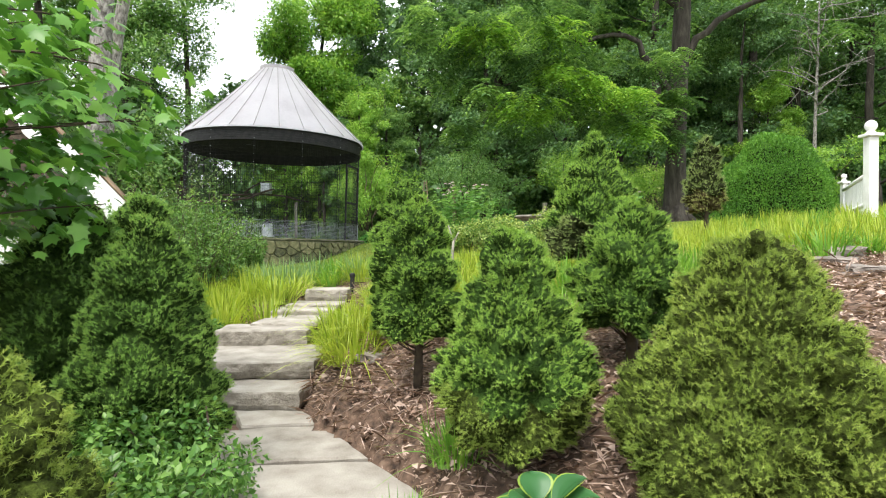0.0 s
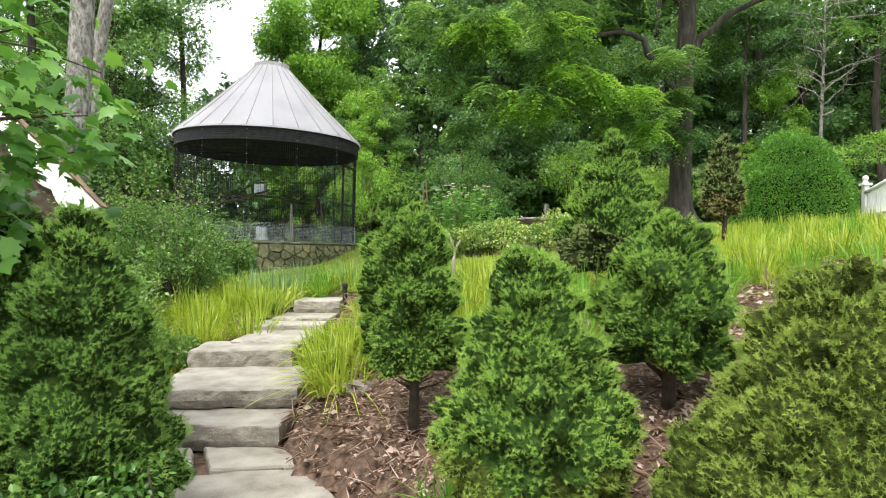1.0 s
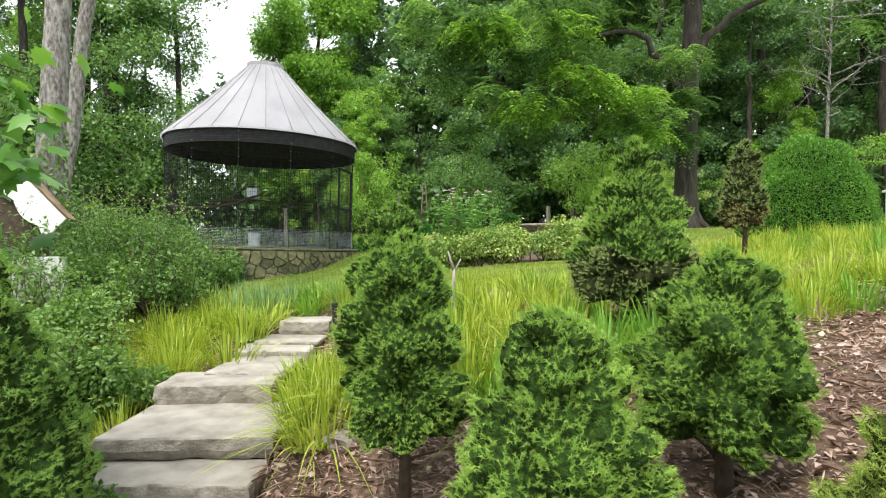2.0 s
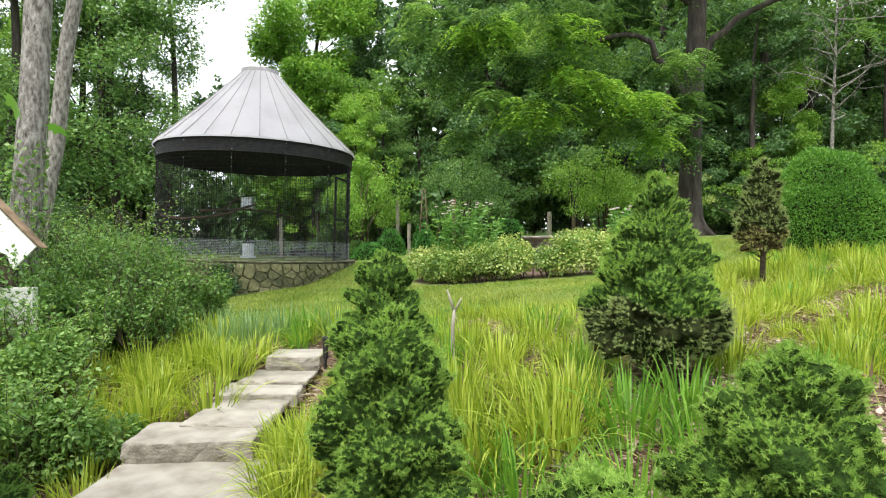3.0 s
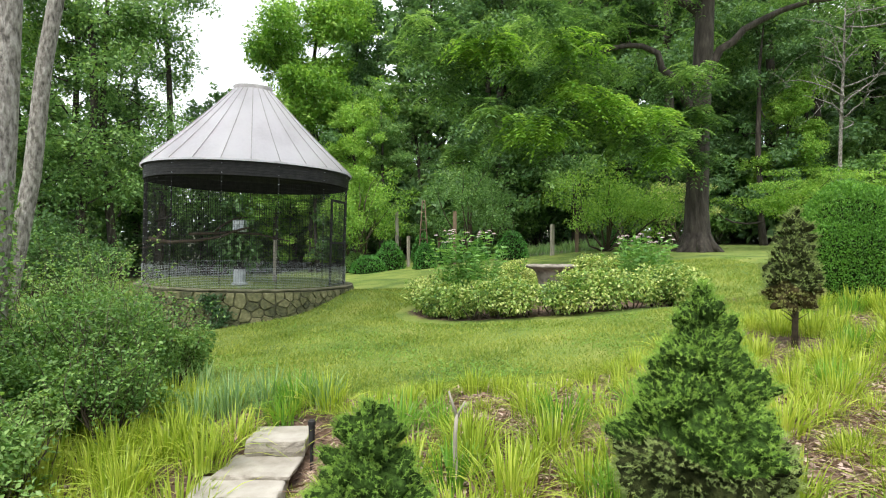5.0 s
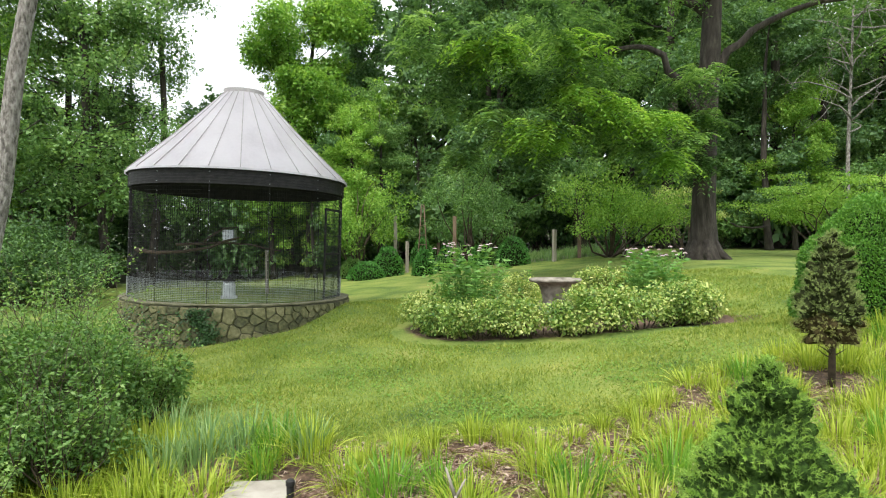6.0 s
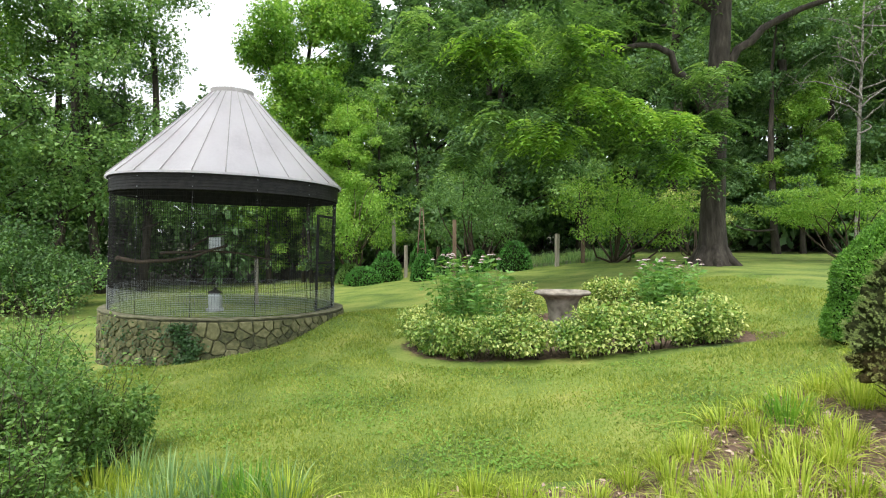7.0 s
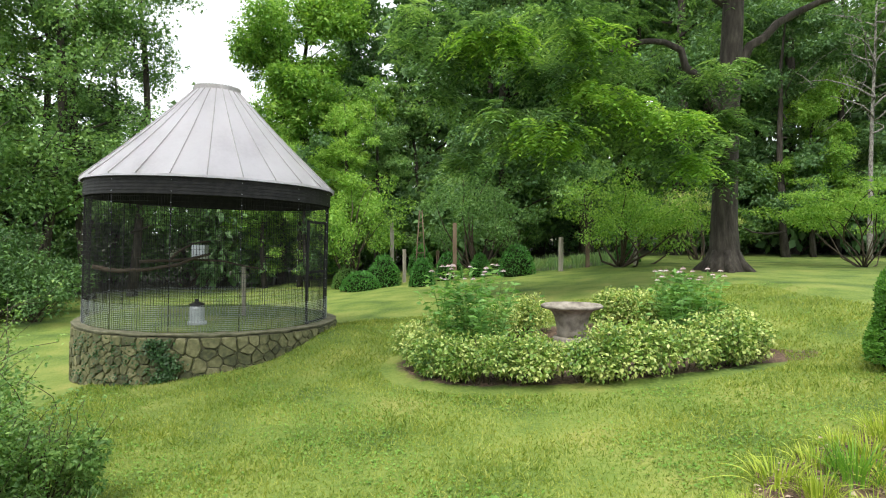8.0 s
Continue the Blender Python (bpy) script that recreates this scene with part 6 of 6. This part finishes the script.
# ---- hosta by the path ----
rng = np.random.default_rng(61)
hosta = thing("hosta", (0.36, 2.12, ground_z(0.36, 2.12)), "hosta with dark green leaves edged in yellow", "plant")
hosta.scale = (0.8, 0.8, 1.1)
for k in range(14):
    a = k * 2.4
    tilt = rng.uniform(0.35, 1.1)
    L, W = rng.uniform(0.15, 0.21), rng.uniform(0.13, 0.18)
    d = Vector((math.cos(a) * tilt, math.sin(a) * tilt, 1 - 0.5 * tilt)).normalized()
    s = Vector((-math.sin(a), math.cos(a), 0))
    nn = s.cross(d)
    base = Vector((0.03 * math.cos(a), 0.03 * math.sin(a), 0.03)) + d * 0.08
    bm, be = bmesh.new(), bmesh.new()
    ra, rb = [], []
    for q in range(8):
        t = q / 7
        w = W * 0.5 * math.sin(math.pi * min(0.98, 0.06 + t * 0.93)) ** 0.7
        c = base + d * L * t + nn * 0.35 * L * t * t - Vector((0, 0, 0.35 * L * t * t))
        ra.append([bm.verts.new(c + s * w * u * 0.85 - nn * abs(u) * 0.02) for u in (-1, -0.5, 0, 0.5, 1)])
        rb.append([be.verts.new(c + s * w * u - nn * abs(u) * 0.02) for u in (-1, -0.85, 0.85, 1)])
    for r0, r1 in zip(ra, ra[1:]):
        for u in range(4):
            bm.faces.new((r0[u], r0[u + 1], r1[u + 1], r1[u]))
    for r0, r1 in zip(rb, rb[1:]):
        for u in (0, 2):
            be.faces.new((r0[u], r0[u + 1], r1[u + 1], r1[u]))
    lf = part("leaf", bm, "hosta", hosta, smooth=True)
    part("leaf_margin", be, "hosta_edge", lf, "yellow leaf margin", smooth=True)

# ---- leaf litter and lawn blades ----
rng = np.random.default_rng(70)
n = 30000
x, y = rng.uniform(-3.2, 6.5, n), rng.uniform(1.0, 11.5, n)
ok = (y < lawn_y(x)) & (rng.random(n) < np.clip((y - 1) / 1.6, 0, 1) * np.clip((6.5 - x) / 1.5, 0, 1)) & ((x > path_sides(y)[0]) | (x < path_sides(y)[1]) | (y > 7.1))
x, y = x[ok], y[ok]
pos = np.stack([x, y, height(x, y) + rng.uniform(0.003, 0.02, len(x))], -1)
ln = rng.uniform(0.02, 0.075, len(x))
v, f = leaves(pos, rng.normal(0, 1, (len(x), 3)) * [1, 1, 0.25], rng.normal(0, 0.4, (len(x), 3)) + [0, 0, 1], ln, ln * rng.uniform(0.12, 0.6, len(x)), 0.2)
n = 84000
x, y = rng.uniform(-1.4, 4.9, n), rng.uniform(1.2, 7.2, n)
ok = (y < lawn_y(x)) & (rng.random(n) < np.clip((y - 1.2) / 1.4, 0, 1) * np.clip((4.9 - x) / 1.4, 0, 1)) & ((x > path_sides(y)[0] - 0.16 * rng.random(n) ** 2) | (y > 7.1))
x, y = x[ok], y[ok]
p2 = np.stack([x, y, np.maximum(height(x, y), (height(x - 0.1, y) + height(x + 0.1, y)) / 2) + rng.uniform(0.004, 0.035, len(x))], -1)
l2 = 0.008 + 0.05 * rng.random(len(x)) ** 2
strip = rng.random(len(x)) < np.where((x < 0.6) & (y > 3.2), 0.5, 0.25)
l2 = np.where(strip, l2 * 3.2 + 0.02, l2)
v2, f2 = leaves(p2, rng.normal(0, 1, (len(x), 3)) * [1, 1, 0.3], rng.normal(0, 0.5, (len(x), 3)) + [0, 0, 1], l2, np.where(strip, 0.006, l2 * rng.uniform(0.25, 0.7, len(x))), 0.25)
v, f = join([(v, f), (v2, f2)])
tagged(fast_mesh("leaf_litter", v, f, "litter"), "dry brown leaves and bark chips over the mulch", "leaf litter", kind="stuff")
n = 300000
x = rng.uniform(-6, 7.5, n)
y = 7.6 + 11 * rng.random(n) ** 1.7
ok = (y > lawn_y(x) - 0.1) & (np.hypot((x - BED[0]) / BED[2], (y - BED[1]) / BED[3]) > 1.05) & (np.hypot(x - AV[0], y - AV[1]) > R_WALL)
x, y = x[ok], y[ok]
pos = np.stack([x, y, height(x, y) - 0.004], -1)
tall = np.sin(x * 2.3 + 1.2 * np.sin(y * 1.7)) * np.sin(y * 2.9 + 0.7 * x)
ln = rng.uniform(0.02, 0.055, len(x)) * (1 + 0.05 * (y - 8)) * (1 + 0.3 * tall)
wy = rng.normal(0, 0.7, (len(x), 3)) + [0, 0, 1]
wy = unit(wy)
sd = unit(np.cross(wy, rng.normal(size=wy.shape))) * (ln * 0.13)[:, None]
v = np.stack([pos - sd, pos + sd, pos + wy * ln[:, None]], 1).reshape(-1, 3)
tagged(fast_mesh("lawn_grass", v, np.arange(len(v)).reshape(-1, 3), "grass"), "short mown green lawn grass", "grass", kind="stuff")

# clover and coarse weeds in the lawn
n = 60000
x = rng.uniform(-6, 8, n)
y = 7.8 + 11 * rng.random(n) ** 1.5
patch = np.sin(x * 1.3 + 0.8 * np.sin(y * 0.9)) * np.sin(y * 1.1 + 0.5 * x) + 0.6 * np.sin(x * 3.1 + y * 2.3)
ok = (y > lawn_y(x) + 0.1) & (np.hypot((x - BED[0]) / BED[2], (y - BED[1]) / BED[3]) > 1.06) & (np.hypot(x - AV[0], y - AV[1]) > R_WALL) & (patch > 0.1 + rng.normal(0, 0.35, n))
x, y = x[ok], y[ok]
pos = np.stack([x, y, height(x, y) + rng.uniform(0.012, 0.035, len(x))], -1)
ln = rng.uniform(0.018, 0.042, len(x))
v, f = leaves(pos, rng.normal(0, 1, (len(x), 3)) * [1, 1, 0.2], rng.normal(0, 0.25, (len(x), 3)) + [0, 0, 1], ln, ln * 0.8)
tagged(fast_mesh("clover", v, f, "clover"), "patches of low clover in the lawn", "clover", kind="stuff")

# ---- stones of the aviary wall ----
rng = np.random.default_rng(81)
span = radians(180)
U, V0, V1 = R_WALL * span, 0.15, A_WALL - 0.06
seeds = np.stack([rng.uniform(0, U, 295), rng.uniform(V0, V1, 295)], -1)
for _ in range(6):
    samp = np.stack([rng.uniform(0, U, 9000), rng.uniform(V0, V1, 9000)], -1)
    own = ((samp[:, None] - seeds[None]) ** 2 * [0.7, 1.3]).sum(-1).argmin(1)
    seeds = np.array([0.5 * seeds[k] + 0.5 * samp[own == k].mean(0) if (own == k).any() else seeds[k] for k in range(len(seeds))])


def clip_poly(poly, mid, nrm):
    res = []
    for a, b in zip(poly, poly[1:] + poly[:1]):
        da, db = (a - mid).dot(nrm), (b - mid).dot(nrm)
        if da <= 0:
            res.append(a)
        if da * db < 0:
            res.append(a + (b - a) * (da / (da - db)))
    return res


for k, s in enumerate(seeds):
    c = Vector((s[0], s[1]))
    poly = [Vector((s[0] - 0.3, max(V0, s[1] - 0.25))), Vector((s[0] + 0.3, max(V0, s[1] - 0.25))), Vector((s[0] + 0.3, min(V1, s[1] + 0.25))), Vector((s[0] - 0.3, min(V1, s[1] + 0.25)))]
    near = np.argsort(((seeds - s) ** 2).sum(-1))[1:14]
    for j in near:
        o = Vector(seeds[j])
        dvec = (o - c)
        poly = clip_poly(poly, (o + c) / 2 - dvec.normalized() * rng.uniform(0.003, 0.009), dvec)
    if len(poly) < 3:
        continue
    poly = [a + (b - a) * t for a, b in zip(poly, poly[1:] + poly[:1]) for t in (0.13, 0.87)]
    bm = bmesh.new()
    bulge = rng.uniform(0.018, 0.045)
    rings = []
    for sc, dep in ((1.0, -0.04), (0.985, 0.01), (0.88, bulge)):
        ring = []
        for p_ in poly:
            w = c + (p_ - c) * sc
            an = FACE - span / 2 + w.x / R_WALL
            rr = R_WALL - 0.03 + dep + rng.uniform(-0.004, 0.004)
            ring.append(bm.verts.new((rr * math.cos(an), rr * math.sin(an), w.y)))
        rings.append(ring)
    np_ = len(poly)
    for ra, rb in zip(rings, rings[1:]):
        for q in range(np_):
            bm.faces.new((ra[q], ra[(q + 1) % np_], rb[(q + 1) % np_], rb[q]))
    bm.faces.new(rings[-1])
    part("stone", bm, "rubble", wall)
